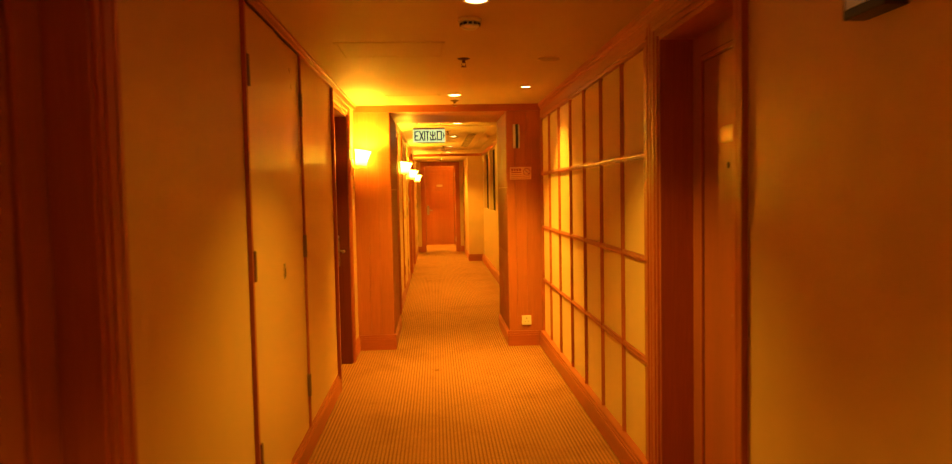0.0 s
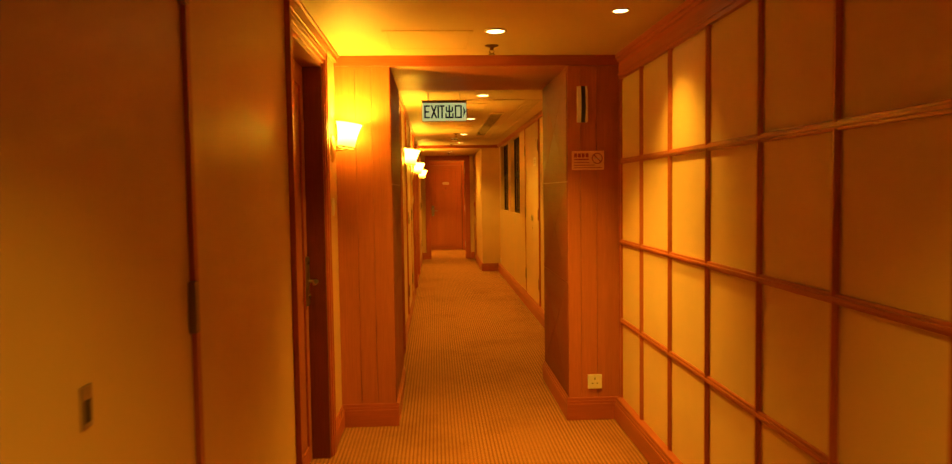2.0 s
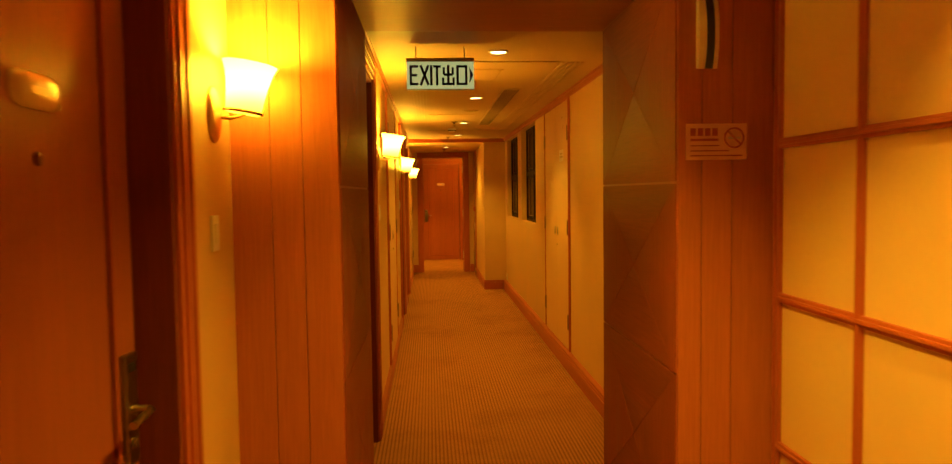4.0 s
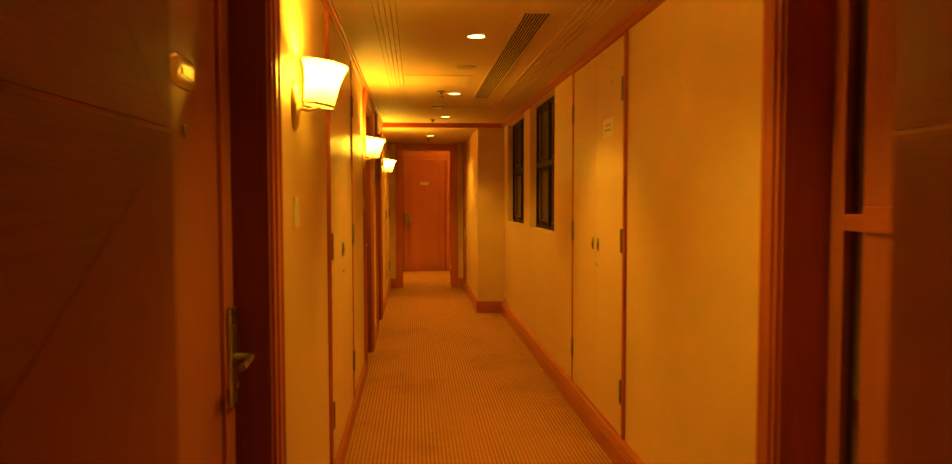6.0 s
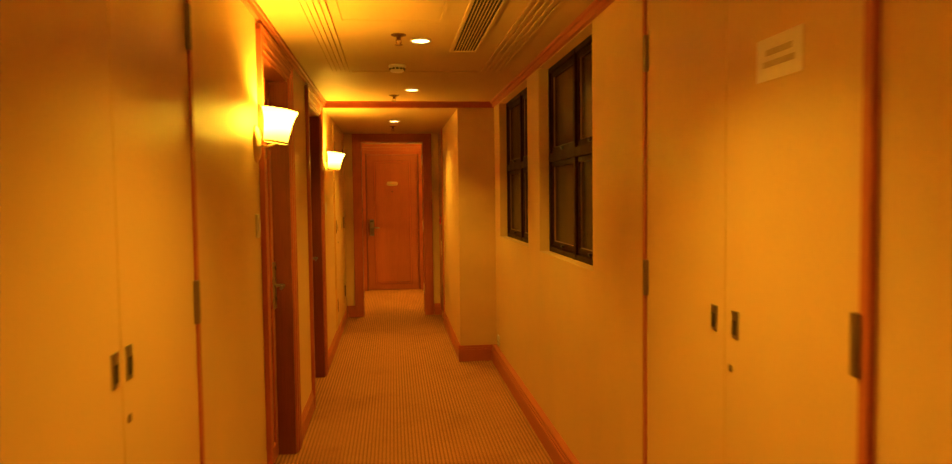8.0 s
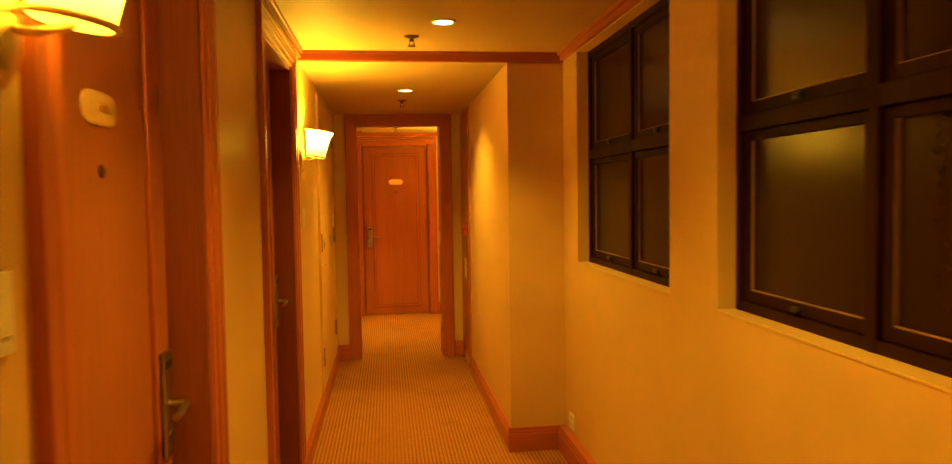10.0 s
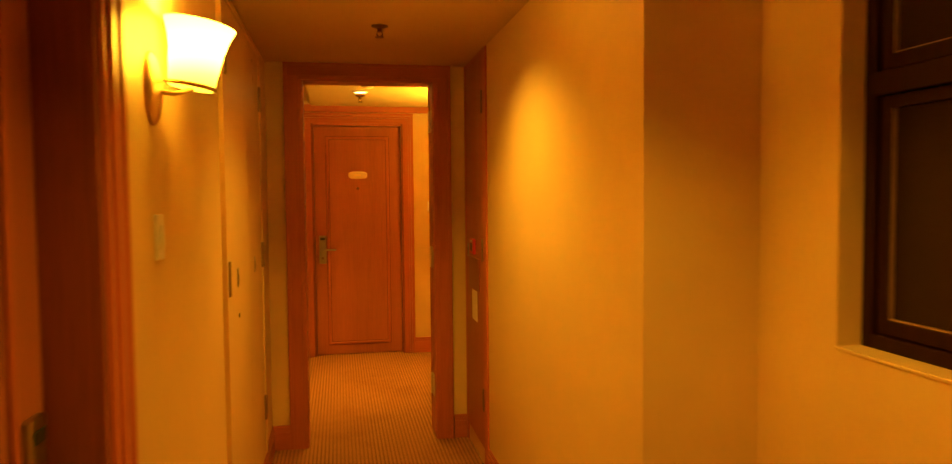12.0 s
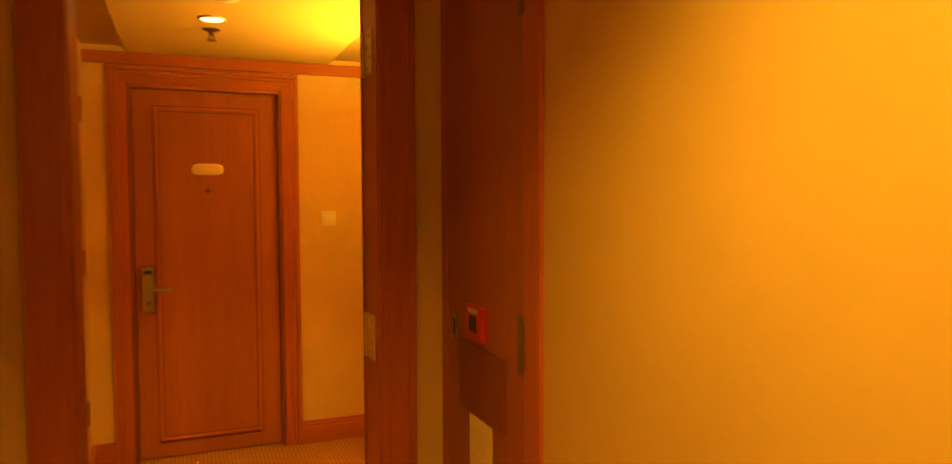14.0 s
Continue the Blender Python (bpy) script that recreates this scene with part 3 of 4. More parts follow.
cupboard(on_left(DL, 18.20), [(-0.55, 0.0), (0.0, 0.55)], 0.140, 2.090, [(-0.038, 1.080), (0.038, 1.080)], CUP, [(-0.550, 1), (0.550, -1)], trim=SATIN)

notice = thing("notice", on_right(RB - 0.0105, 9.625, 1.715), "small paper notice taped on the cupboard door", "notice")
part("sheet", boxes((-0.095, 0.095, -0.0012, 0, -0.048, 0.048)), PAPER, notice)
for w, z in ((0.11, 0.014), (0.13, -0.012)):
    part("print_line", boxes((-w / 2, w / 2, -0.0018, -0.001, z - 0.007, z + 0.007)), INK, notice)

# hose cupboard in the narrow stretch
hose = thing("service_cupboard", on_right(RC, 16.355), "reddish veneered service cupboard with a red call point on its door", "cupboard")
part("frame", boxes((-0.285, -0.238, -0.010, 0.004, 0.0, 2.12), (0.240, 0.318, -0.010, 0.004, 0.0, 2.12), (-0.285, 0.318, -0.010, 0.004, 2.12, ZC - 0.002), soft=0.002), WOOD_Z, hose)
part("shadow_gap", boxes((-0.24, 0.242, -0.0012, 0.002, 0.10, 2.12)), DEEP, hose)
hd = part("door", boxes((-0.236, 0.238, -0.009, -0.0005, 0.105, 2.117), soft=0.0015), DOOR_WOOD, hose)
pull = part("flush_pull", boxes((-0.192, -0.162, -0.013, -0.008, 1.068, 1.142), soft=0.002), STEEL, hd)
part("slot", boxes((-0.185, -0.170, -0.0138, -0.012, 1.078, 1.120)), BLACK, pull)
for z in (0.36, 1.13, 1.88):
    part("hinge", boxes((0.226, 0.248, -0.018, -0.004, z - 0.058, z + 0.058), soft=0.003), DULL_STEEL, hose)
plate = part("kick_plate", boxes((-0.138, 0.148, -0.0145, -0.0088, 0.905, 1.075), soft=0.001), BROWN_PANEL, hd, "dark brown blank plate")
call = thing("call_point", on_right(RC - 0.009, 16.368, 1.135), "small red fire call point box", "call point")
part("case", boxes((-0.052, 0.052, -0.016, 0, -0.042, 0.042), soft=0.004), RED, call)
part("press_window", boxes((-0.022, 0.022, -0.018, -0.015, -0.022, 0.018), soft=0.001), BLACK, call)
part("label_strip", boxes((-0.030, 0.030, -0.0172, -0.015, 0.024, 0.034)), WHITE, call)
card = thing("instruction_card", on_right(RC - 0.009, 16.356, 0.815), "cream instruction card stuck on the cupboard door", "card")
part("sheet", boxes((-0.072, 0.072, -0.0014, 0, -0.082, 0.082)), PAPER, card)
for z in (0.052, 0.030, 0.008, -0.014, -0.036):
    part("print_line", boxes((-0.050, 0.046, -0.002, -0.0012, z - 0.003, z + 0.003)), CREAM, card)

# ---- windows at night ----
for i, (a, b) in enumerate(WINDOWS):
    w = thing(f"window_{i + 1}", on_right(RB + 0.058, (a + b) / 2, 0), "dark brown wooden four-light casement window at night", "window", kind="structure")
    h, z0, z1 = (b - a) / 2, WZ0, WZ1
    mid = z0 + 0.555 * (z1 - z0) - 0.044
    F, M, X = 0.030, 0.018, 0.035
    for s in (-1, 1):
        x0, x1 = sorted((s * h, s * (h - F)))
        part("frame_upright", boxes((x0, x1, 0, 0.07, z0, z1), soft=0.003), DARKWOOD, w)
    part("frame_rail", boxes((-h, h, 0.001, 0.071, z0, z0 + 0.032), soft=0.003), DARKWOOD, w)
    part("frame_rail", boxes((-h, h, 0.001, 0.071, z1 - F, z1), soft=0.003), DARKWOOD, w)
    part("mullion", boxes((X - M, X + M, -0.002, 0.072, z0, z1), soft=0.003), DARKWOOD, w)
    part("transom", boxes((-h, h, -0.001, 0.073, mid - 0.024, mid + 0.024), soft=0.003), DARKWOOD, w)
    for x0, x1 in ((-h + F, X - M), (X + M, h - F)):
        for lo, hi in ((z0 + 0.032, mid - 0.024), (mid + 0.024, z1 - F)):
            sash = part("sash", boxes((x0 + 0.002, x0 + 0.028, 0.012, 0.060, lo + 0.002, hi - 0.002), (x1 - 0.028, x1 - 0.002, 0.012, 0.060, lo + 0.002, hi - 0.002), (x0 + 0.025, x1 - 0.025, 0.013, 0.059, lo + 0.002, lo + 0.034), (x0 + 0.025, x1 - 0.025, 0.013, 0.059, hi - 0.028, hi - 0.002), soft=0.003), DARKWOOD, w)
            part("pane", boxes((x0 + 0.024, x1 - 0.024, 0.026, 0.032, lo + 0.026, hi - 0.024)), NIGHT_GLASS, sash, "black night-dark glass pane")
            part("glazing_bead", boxes((x0 + 0.028, x0 + 0.031, 0.018, 0.027, lo + 0.034, hi - 0.028), (x1 - 0.031, x1 - 0.028, 0.018, 0.027, lo + 0.034, hi - 0.028), (x0 + 0.030, x1 - 0.030, 0.0175, 0.0265, lo + 0.034, lo + 0.037)), BEAD, sash)
            c = (x0 + x1) / 2
            part("latch", boxes((c - 0.016, c + 0.016, 0.000, 0.016, lo + 0.010, lo + 0.024), (c - 0.004, c + 0.030, -0.006, 0.004, lo + 0.018, lo + 0.026), soft=0.002), BLACK, sash)
    part("window_sill", boxes((-h - 0.004, h + 0.004, -0.0605, 0.004, z0 - 0.004, z0 + 0.004), soft=0.002), PAINT, w)

# ---- exit doorway with its stair lobby ----
ex = thing("exit_doorway", on_right(RB, (EX0 + EX1) / 2), "veneered exit door with narrow glazed strips in a fluted casing", "door", kind="structure")
EH = (EX1 - EX0) / 2
bm = bmesh.new()
for a, b, d in ((0, 0.22, 0.6), (0.24, 0.40, 0.9), (0.42, 0.58, 0.9), (0.60, 0.76, 0.9), (0.78, 1.0, 1.0)):
    block(bm, -EH - 0.085 * b, -EH - 0.085 * a, -0.026 * d, 0.003, 0, EXH + 0.09, soft=0.003)
part("casing_upright", bm, WOOD_Z, ex)
part("casing_head", boxes((-EH, EH, -0.022, 0.003, EXH, EXH + 0.09), soft=0.003), WOOD_X, ex)
lining(ex, EH, EXH, 0.172, 0.008)
leaf = part("leaf", boxes((-0.420, -0.360, 0.125, 0.17, 0.008, EXH - 0.02), (-0.275, 0.43, 0.125, 0.17, 0.008, EXH - 0.02), (-0.365, -0.27, 0.126, 0.169, 0.008, 0.06), (-0.365, -0.27, 0.126, 0.169, 1.255, 1.300), (-0.365, -0.27, 0.126, 0.169, 1.95, EXH - 0.02), soft=0.002), DOOR_WOOD, ex)
part("upper_glazing", boxes((-0.366, -0.269, 0.145, 0.151, 1.295, 1.955)), GREEN_GLASS, leaf, "dark green wired glass strip")
part("lower_glazing", boxes((-0.366, -0.269, 0.145, 0.151, 0.055, 1.260)), GREEN_GLASS, leaf, "wired glass strip")
part("push_rail", boxes((-0.262, 0.40, 0.113, 0.127, 1.255, 1.322), soft=0.003), WOOD_X, leaf)
setting("wall_stair_lobby", boxes((RB + 0.17, 2.95, 9.9, 10.0, 0, TOP), (2.85, 2.95, 5.8, 9.9, 0, TOP), (RB + 0.17, 2.95, 5.7, 5.8, 0, TOP)), PAINT, "cream painted stair lobby wall behind the exit door", "wall")
setting("ceiling_5", boxes((RB + 0.17, 2.95, 5.7, 10.0, TOP, TOP + 0.1)), CEIL, "plain stair lobby ceiling", "ceiling")
moulding("baseboard", [(RB + 0.2, 2.85, 9.882, 9.904, 0, 0.135)], WOOD_X, "reddish veneered skirting board", "baseboard")

# ---- panelled wall of the first stretch: framed fabric panels ----
grid = thing("wall_panelling", on_right(RA, (2.620 + 5.893) / 2), "grid of cream fabric panels in reddish wooden bars", "wall panelling", kind="structure")
N, PITCH, GH = 7, 0.471, (5.893 - 2.620) / 2
LEVELS = (0.115, 0.604, 1.077, 1.556, 2.040)
part("top_rail", boxes((-GH, GH, -0.020, 0.003, 2.040, 2.116), (-GH, GH, -0.026, 0.003, 2.060, 2.076), soft=0.002), WOOD_X, grid)
part("bottom_rail", boxes((-GH, GH, -0.022, 0.003, 0.090, 0.122), soft=0.003), WOOD_X, grid)
for k in range(N + 1):
    x = min(GH - k * PITCH, GH)
    x = max(x, -GH)
    wid = 0.075 if k == 0 else 0.034 if k == N else 0.015
    bm = bmesh.new()
    block(bm, max(x - wid, -GH), min(x + wid, GH), -0.016, 0.003, 0.122, 2.040, soft=0.004)
    block(bm, max(x - wid * 0.4, -GH), min(x + wid * 0.4, GH), -0.022, -0.012, 0.122, 2.040, soft=0.003)
    part("upright_bar", bm, WOOD_Z, grid)
for z in LEVELS[1:-1]:
    bm = bmesh.new()
    block(bm, -GH + 0.03, GH - 0.03, -0.017, 0.003, z - 0.016, z + 0.016, soft=0.004)
    block(bm, -GH + 0.03, GH - 0.03, -0.023, -0.012, z - 0.006, z + 0.006, soft=0.003)
    part("cross_bar", bm, WOOD_X, grid)
for k in range(N):
    for lo, hi in zip(LEVELS, LEVELS[1:]):
        x0, x1 = max(GH - (k + 1) * PITCH, -GH), GH - k * PITCH
        part("fabric_panel", boxes((x0 + 0.012, x1 - 0.012, -0.0045 - 0.0012 * random.random(), 0.002, lo + 0.013, hi - 0.013), soft=0.0018), FABRIC, grid)


# ---- wall lamps ----
def sconce(m, label="lit opal glass uplighter on an oval brass wall plate"):
    s = thing("wall_lamp", m, label, "wall lamp", "corridor wall lamps")
    part("wall_plate", turned(lathe([(0.078, 0), (0.077, 0.006), (0.066, 0.014), (0.050, 0.018), (0.018, 0.022), (0.004, 0.023)], 36, squash=1.0), Matrix.Translation((-0.008, 0, 0)) @ pose(0, 0, 0, 90) @ Matrix.Diagonal((0.70, 1, 1, 1))), BRASS, s, smooth=True)
    part("arm", rod([(0, -0.018, -0.006), (0, -0.045, -0.010), (0.012, -0.062, -0.004), (0.03, -0.077, 0.006)], 0.0055), BRASS, s, smooth=True)
    lean = Matrix.Translation((0.03, -0.074, 0.008)) @ pose(0, 0, 0, 9.5) @ Matrix.Translation((-0.03, 0.092, -0.008))   # the glass leans away from the wall
    ring = [(0.03 + 0.051 * math.cos(a), -0.092 + 0.051 * math.sin(a), 0.011) for a in [2 * math.pi * k / 28 for k in range(29)]]
    part("ring", turned(rod(ring, 0.0045, 8), lean), BRASS, s, smooth=True)
    out = [(0.044, 0.006), (0.048, 0.010), (0.052, 0.048), (0.057, 0.088), (0.064, 0.118), (0.075, 0.146), (0.0725, 0.147), (0.061, 0.117), (0.054, 0.087), (0.049, 0.048), (0.044, 0.014)]
    shade = lathe(out, 40, (0.03, -0.092, 0))
    part("shade", turned(shade, lean), SHADE, s, "glowing opal glass bell shade", smooth=True)
    lamp = bpy.data.lights.new("sconce_light", "POINT")
    lamp.energy, lamp.color, lamp.shadow_soft_size = SCONCE_W, SCONCE_C, 0.025
    ob = new("sconce_light", lamp)
    ob.parent, ob.location = s, lean @ Vector((0.03, -0.092, 0.112))
    return s


first = sconce(on_left(LA, 5.735, 1.640))
for y in (8.205, 11.180, 14.175):
    copy_thing(first, on_left(LB, y, 1.637))
lobby_lamp = copy_thing(first, on_right(DR, 17.75, 1.637))
for o in lobby_lamp.children:
    if o.type == "LIGHT":
        o.data = o.data.copy()
        o.data.energy = 7.0 * SCONCE_W


# ---- ceiling fittings ----
def downlight(x, y, z, r=0.055, watts=1.0, cone=92, blend=0.8, tilt=0):
    d = thing("downlight", pose(x, y, z), "small round recessed ceiling downlight, lit", "downlight", "corridor downlights")
    part("trim_ring", lathe([(r, 0.002), (r, -0.004), (r * 0.93, -0.007), (r * 0.80, -0.004), (r * 0.78, 0.001)], 32), WHITE, d, smooth=True)
    part("lens", lathe([(r * 0.79, -0.0005), (r * 0.79, -0.0030), (r * 0.5, -0.0045), (0.004, -0.005)], 28), LENS, d, smooth=True)
    lamp = bpy.data.lights.new("downlight_beam", "SPOT")
    lamp.energy, lamp.color, lamp.spot_size, lamp.spot_blend, lamp.shadow_soft_size = SPOT_W * watts, WARM, radians(cone), blend, 0.035
    ob = new("downlight_beam", lamp)
    ob.parent, ob.location, ob.rotation_euler = d, (0, 0, -0.012), (0, radians(-tilt), 0)
    return d


# the first one is assumed: an unseen lamp behind the start, brightening the near walls
downlight(0.27, -0.60, ZA, watts=0.9, cone=118, blend=0.62)
downlight(0.275, 2.40, ZA, watts=0.75, cone=110, blend=0.8)
downlight(0.262, 5.25, ZA, watts=1.35, cone=108, blend=0.8)
downlight(0.785, 4.84, ZA, 0.040, 0.62, cone=98, blend=1.0)
for y, watts in ((7.74, 0.65), (9.68, 1.0), (11.80, 0.84), (13.50, 0.78)):
    downlight(0.362, y, ZB, watts=watts, cone=114, blend=0.75)
downlight(0.236, 15.20, ZC, watts=1.0, cone=126, blend=0.85, tilt=7)
downlight(0.205, 17.92, ZP, watts=1.5)
# unseen lamp added to light the stair lobby behind the glazed strips
downlight(2.05, 8.40, TOP)


def sprinkler(x, y, z):
    s = thing("sprinkler", pose(x, y, z), "bronze pendent sprinkler head on the ceiling", "sprinkler", "ceiling sprinklers")
    part("escutcheon", lathe([(0.038, 0.002), (0.037, -0.003), (0.024, -0.008), (0.014, -0.011)], 26), BRONZE, s, smooth=True)
    part("body", lathe([(0.010, -0.008), (0.010, -0.022), (0.007, -0.026)], 16), BRONZE, s)
    for k in (-1, 1):
        part("yoke_arm", rod([(k * 0.009, 0, -0.022), (k * 0.013, 0, -0.034), (k * 0.004, 0, -0.047)], 0.0026, 8), BRONZE, s)
    part("deflector", lathe([(0.019, -0.0465), (0.020, -0.048), (0.019, -0.050)], 20), BRONZE, s)
    return s


heads = [(0.275, 3.70, ZA), (0.272, 5.61, ZA), (0.265, 8.77, ZB), (0.250, 11.68, ZB), (0.232, 13.80, ZB), (0.222, 15.72, ZC), (0.208, 18.12, ZP)]
first = sprinkler(*heads[0])
for h in heads[1:]:
    copy_thing(first, pose(*h))


def detector(x, y, z):
    d = thing("smoke_detector", pose(x, y, z), "round cream smoke detector with dark vents", "smoke detector", "ceiling smoke detectors")
    part("base", lathe([(0.052, 0.002), (0.052, -0.012), (0.048, -0.016)], 32), WHITE, d, smooth=True)
    part("head", lathe([(0.044, -0.015), (0.042, -0.034), (0.032, -0.042), (0.004, -0.044)], 32), WHITE, d, smooth=True)
    for k in range(12):
        a = 2 * math.pi * k / 12
        part("vent_slot", turned(boxes((-0.008, 0.008, -0.0015, 0.0015, -0.030, -0.020)), Matrix.Translation((0.0455 * math.cos(a), 0.0455 * math.sin(a), 0)) @ pose(0, 0, 0, 0, 0, math.degrees(a) + 90)), BLACK, d)
    return d


first = detector(0.265, 2.74, ZA)
for m in (pose(0.248, 12.50, ZB), pose(0.24, 17.45, ZP)):
    copy_thing(first, m)


def speaker(x, y, z):
    d = thing("ceiling_speaker", pose(x, y, z), "flush round cream ceiling speaker cover", "ceiling speaker", "ceiling speakers")
    part("rim", lathe([(0.070, 0.002), (0.070, -0.004), (0.064, -0.007), (0.060, -0.004)], 36), CEIL, d, smooth=True)
    part("grille", lathe([(0.061, -0.001), (0.061, -0.004), (0.004, -0.006)], 36), SPEAKER_MESH, d, smooth=True)
    return d


first = speaker(0.785, 3.72, ZA)
copy_thing(first, pose(0.37, 10.60, ZB))


def hatch(x0, x1, y0, y1, z):
    h = thing("access_hatch", pose((x0 + x1) / 2, (y0 + y1) / 2, z), "flush cream painted ceiling access hatch", "access hatch", "ceiling access hatches")
    w, d = (x1 - x0) / 2, (y1 - y0) / 2
    part("frame", boxes((-w, w, -d, -d + 0.018, -0.0035, 0.002), (-w, w, d - 0.018, d, -0.0035, 0.002), (-w, -w + 0.018, -d + 0.018, d - 0.018, -0.0048, 0.002), (w - 0.018, w, -d + 0.018, d - 0.018, -0.0048, 0.002), soft=0.001), CEIL, h)
    part("panel", boxes((-w + 0.022, w - 0.022, -d + 0.022, d - 0.022, -0.003, 0.002), soft=0.001), CEIL, h)
    return h


hatch(-0.42, 0.16, 3.22, 3.62, ZA)
hatch(-0.30, 0.15, 5.235, 5.700, ZA)
hatch(-0.02, 0.45, 10.92, 11.40, ZB)
hatch(-0.02, 0.45, 8.30, 8.75, ZB)

grille = thing("air_grille", pose(0.605, 10.60, ZB), "long slotted air-conditioning grille in the ceiling", "air grille")
part("frame", boxes((-0.075, -0.058, -1.45, 1.45, -0.009, 0.002), (0.058, 0.075, -1.45, 1.45, -0.009, 0.002), (-0.058, 0.058, -1.45, -1.435, -0.009, 0.002), (-0.058, 0.058, 1.435, 1.45, -0.009, 0.002), soft=0.002), CEIL, grille)
part("slot_backing", boxes((-0.059, 0.059, -1.436, 1.436, -0.001, 0.001)), DEEP, grille, "black slot")
for k in range(7):
    part("slat", boxes((-0.0460 + 0.0145 * k, -0.0418 + 0.0145 * k, -1.436, 1.436, -0.0055, -0.0005), soft=0.0008), CEIL, grille)

# ---- signs ----
sign = thing("exit_sign", pose(0.035, 7.60, 2.052), "lit green and white exit sign hung from the ceiling", "exit sign")
part("case", boxes((-0.182, 0.182, -0.018, 0.018, 0.066, 0.086), (-0.182, 0.182, -0.012, 0.012, -0.083, -0.078), soft=0.002), SIGN_EDGE, sign)
part("face", boxes((-0.180, 0.180, -0.010, 0.010, -0.079, 0.068), soft=0.001), SIGN_FACE, sign, "glowing pale green acrylic face")
for x in (-0.13, 0.13):
    part("hanger", rod([(x, 0, 0.084), (x, 0, ZB - 2.052 + 0.002)], 0.004, 8), SIGN_EDGE, sign)


def letters(parent, strokes, y=-0.0125):
    """One dark letter from bars: (x0, z0, x1, z1, thickness)."""
    bm = bmesh.new()
    for x0, z0, x1, z1, w in strokes:
        d = Vector((x1 - x0, 0, z1 - z0))
        n = Vector((-d.z, 0, d.x)).normalized() * w / 2
        quad = [Vector((x0, 0, z0)) + n, Vector((x1, 0, z1)) + n, Vector((x1, 0, z1)) - n, Vector((x0, 0, z0)) - n]
        a = [bm.verts.new((v.x, y, v.z)) for v in quad]
        b = [bm.verts.new((v.x, y + 0.003, v.z)) for v in quad]
        bm.faces.new(a), bm.faces.new(b)
        for k in range(4):
            bm.faces.new((a[k], a[(k + 1) % 4], b[(k + 1) % 4], b[k]))
    return part("letter", bm, BLACK, parent, "black raised letter")


B, T, K = -0.058, 0.048, 0.013
letters(sign, [(-0.158, B, -0.158, T, K), (-0.158, T - K / 2, -0.118, T - K / 2, K), (-0.158, -0.005, -0.124, -0.005, K), (-0.158, B + K / 2, -0.118, B + K / 2, K)])
letters(sign, [(-0.106, B, -0.064, T, K), (-0.064, B, -0.106, T, K)])
letters(sign, [(-0.049, B, -0.049, T, K)])
letters(sign, [(-0.018, B, -0.018, T, K), (-0.038, T - K / 2, 0.002, T - K / 2, K)])
letters(sign, [(0.042, B, 0.042, T, K), (0.018, -0.002, 0.066, -0.002, K), (0.018, -0.002, 0.018, 0.036, K * 0.9), (0.066, -0.002, 0.066, 0.036, K * 0.9), (0.012, B + K / 2, 0.072, B + K / 2, K), (0.014, B, 0.014, -0.018, K * 0.9), (0.070, B, 0.070, -0.018, K * 0.9)])
letters(sign, [(0.092, B, 0.092, T, K), (0.138, B, 0.138, T, K), (0.092, T - K / 2, 0.138, T - K / 2, K), (0.092, B + K / 2, 0.138, B + K / 2, K)])
part("arrow_mark", slab([(0.154, 0.040), (0.176, -0.004), (0.154, -0.050), (0.158, -0.004)], -0.0125, -0.0095), BLACK, sign)

smoke_sign = thing("no_smoking_sign", pose(0.860, YP0 - 0.001, 1.565), "pale no-smoking sign screwed to the pillar", "sign")
part("plate", boxes((-0.097, 0.097, -0.004, 0, -0.056, 0.056), soft=0.002), plain("sign_plate", (0.72, 0.42, 0.22), 0.35), smoke_sign)
SIGN_RED = plain("sign_red_print", (0.33, 0.05, 0.02), 0.5)
for x0, x1, z0, z1 in ((-0.083, -0.066, 0.018, 0.042), (-0.060, -0.043, 0.018, 0.042), (-0.037, -0.020, 0.018, 0.042), (-0.014, 0.003, 0.018, 0.042), (-0.083, 0.006, 0.002, 0.010), (-0.083, 0.008, -0.014, -0.010), (-0.083, 0.040, -0.030, -0.026), (-0.083, 0.082, -0.045, -0.041)):
    part("print_bar", boxes((x0, x1, -0.0052, -0.0035, z0, z1)), SIGN_RED, smoke_sign)
ring = [(0.056 + 0.030 * math.cos(a), -0.0045, 0.012 + 0.030 * math.sin(a)) for a in [2 * math.pi * k / 28 for k in range(29)]]
part("ban_ring", rod(ring, 0.0032, 6), SIGN_RED, smoke_sign)
part("cigarette", boxes((0.036, 0.076, -0.0055, -0.0035, 0.008, 0.015)), INK, smoke_sign)
part("ban_stroke", rod([(0.035, -0.0055, 0.033), (0.077, -0.0055, -0.009)], 0.0028, 6), SIGN_RED, smoke_sign)

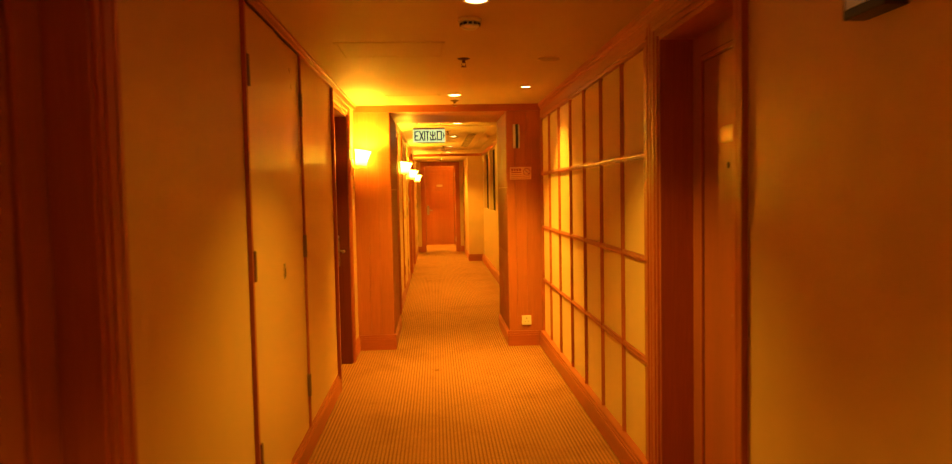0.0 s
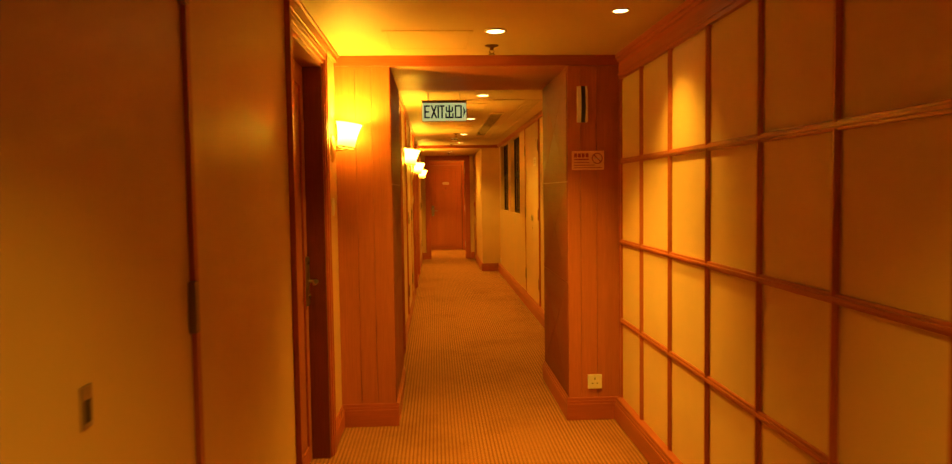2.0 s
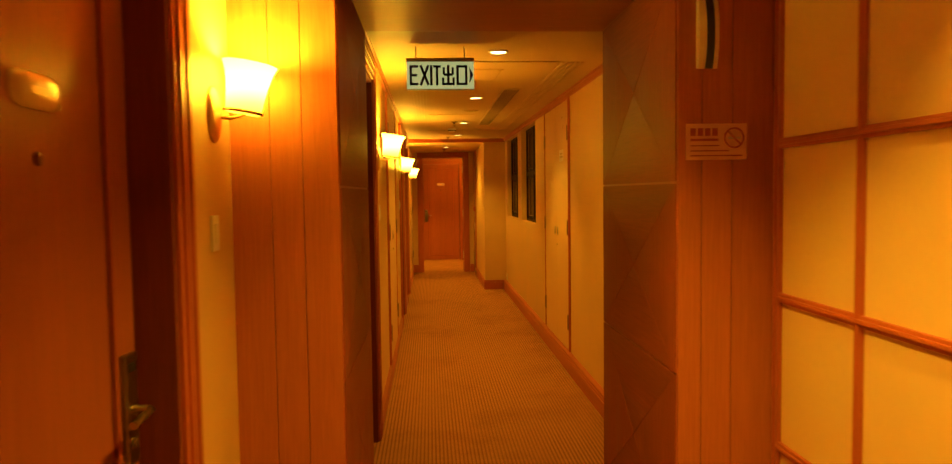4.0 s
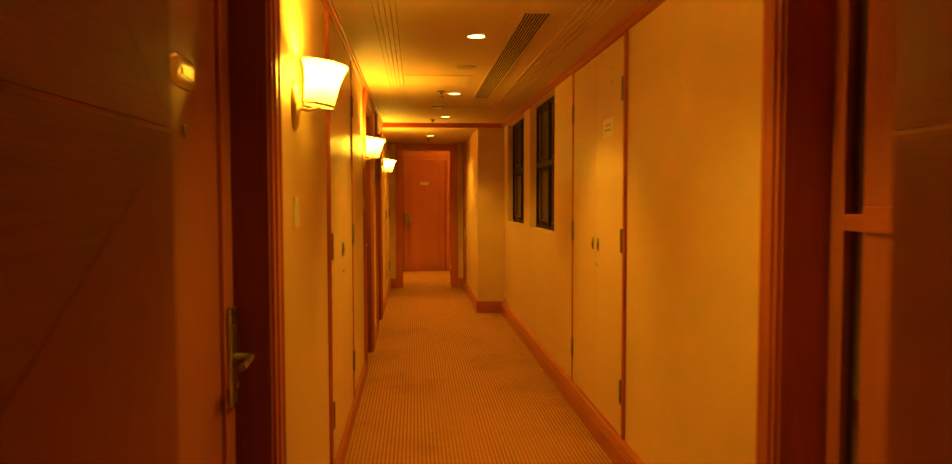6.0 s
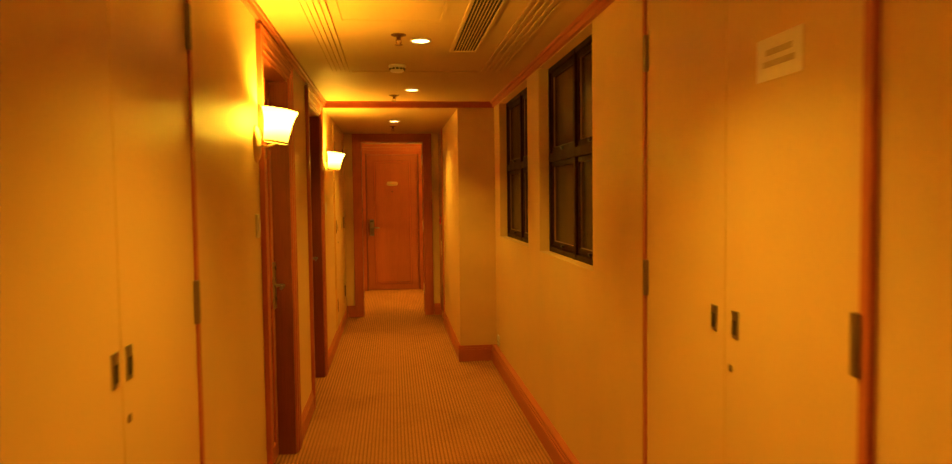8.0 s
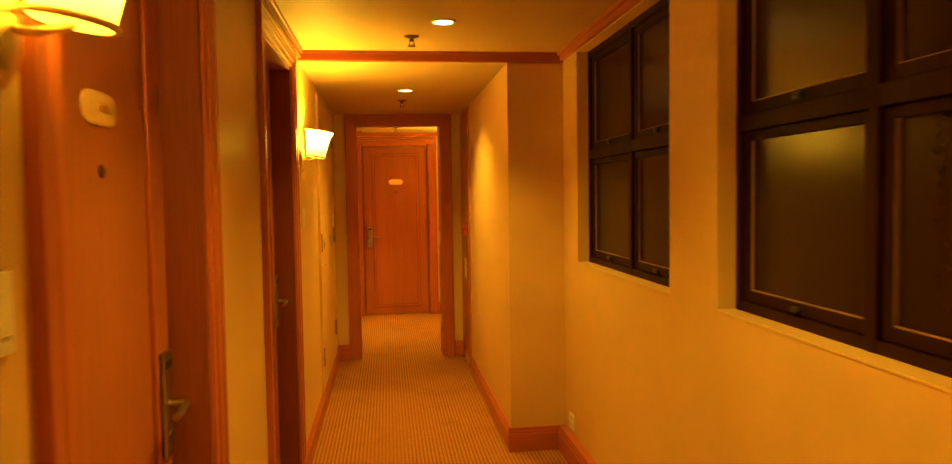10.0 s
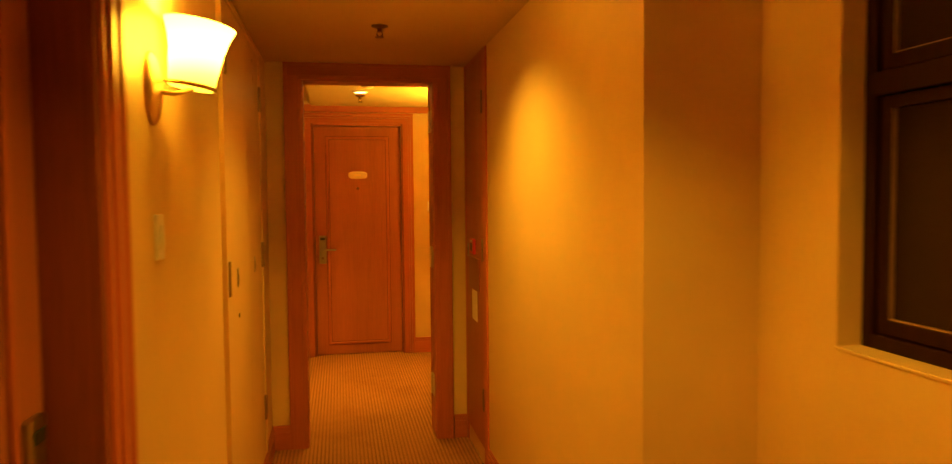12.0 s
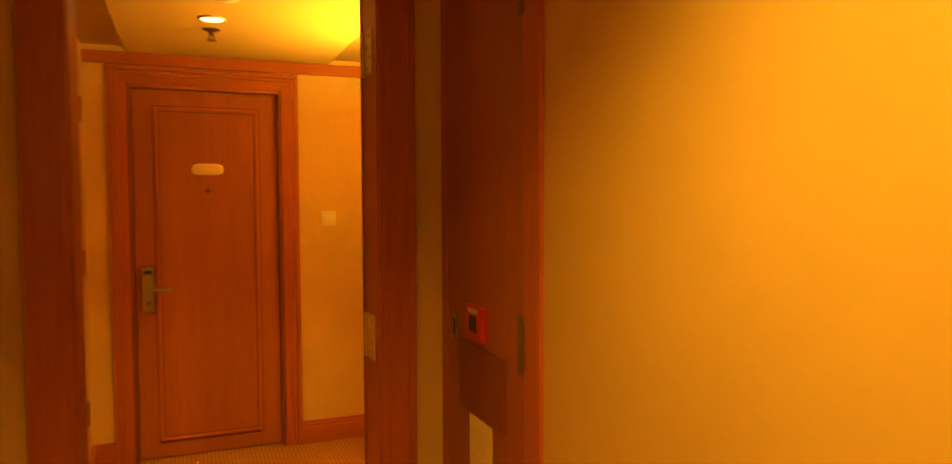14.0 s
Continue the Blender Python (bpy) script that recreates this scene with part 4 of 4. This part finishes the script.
unit = thing("alarm_unit", pose(0.825, YP0, 1.895), "slim upright wall alarm unit, pale case with a black strip", "alarm unit")
bm = slab([(-0.029, -0.104), (0.029, -0.104), (0.029, 0.104), (-0.029, 0.104)], -0.012, 0.0)
part("back_box", bm, WHITE, unit)
for x0, x1, mat, nm, out in ((-0.030, -0.008, WHITE, "front_shell", 0.036), (-0.008, 0.016, BLACK, "sensor_strip", 0.038), (0.016, 0.030, WHITE, "front_shell", 0.036)):
    bm = bmesh.new()
    rows = []
    for k in range(9):
        z = -0.106 + 0.212 * k / 8
        d = 0.012 + (out - 0.012) * (1 - (abs(z) / 0.118) ** 2.4)
        rows.append([bm.verts.new((x, y, z)) for x, y in ((x0, -0.010), (x1, -0.010), (x1, -d), (x0, -d))])
    for p, q in zip(rows, rows[1:]):
        for k in range(4):
            bm.faces.new((p[k], p[(k + 1) % 4], q[(k + 1) % 4], q[k]))
    bm.faces.new(rows[0]), bm.faces.new(rows[-1])
    part(nm, bm, mat, unit)


def wall_plate(name, m, label, category, w=0.086, h=0.086, kind="switch"):
    s = thing(name, m, label, category, "wall switches and sockets")
    p = part("plate", boxes((-w / 2, w / 2, -0.009, 0, -h / 2, h / 2), soft=0.003), WHITE, s)
    if kind == "socket":
        for x, z, a in ((0, 0.018, 1), (-0.014, -0.010, 0), (0.014, -0.010, 0)):
            part("pin_hole", boxes((x - (0.003 if a else 0.005), x + (0.003 if a else 0.005), -0.0098, -0.0085, z - (0.006 if a else 0.0028), z + (0.006 if a else 0.0028))), BLACK, p)
    else:
        part("rocker", boxes((-w * 0.27, w * 0.27, -0.013, -0.008, -h * 0.27, h * 0.27), soft=0.002), WHITE, p)
    return s


wall_plate("socket", pose(0.895, YP0, 0.232), "cream three-pin wall socket on the pillar", "socket", kind="socket")
wall_plate("light_switch", on_left(LA, 5.70, 1.315), "cream light switch under the wall lamp", "switch", 0.058, 0.098)
wall_plate("light_switch", on_left(LB, 8.185, 1.300), "cream light switch under the wall lamp", "switch", 0.058, 0.098)
wall_plate("light_switch", on_left(LB, 11.150, 1.300), "cream light switch under the wall lamp", "switch", 0.058, 0.098)
wall_plate("light_switch", on_left(LB, 14.185, 1.322), "cream light switch under the wall lamp", "switch", 0.058, 0.098)
wall_plate("light_switch", pose(0.862, YEND, 1.320), "cream square switch beside the end door", "switch")
wall_plate("socket", on_right(RB, 14.02, 0.20), "cream wall socket above the skirting", "socket", kind="socket")

bracket = thing("wall_sign", on_right(RA, 0.935, 1.84), "dark projecting wall sign box", "wall sign")
part("case", boxes((-0.075, 0.075, -0.055, 0, -0.075, 0.075), soft=0.004), BLACK, bracket)
part("top_strip", boxes((-0.06, 0.06, -0.058, -0.054, -0.055, 0.06), soft=0.001), STEEL, bracket)
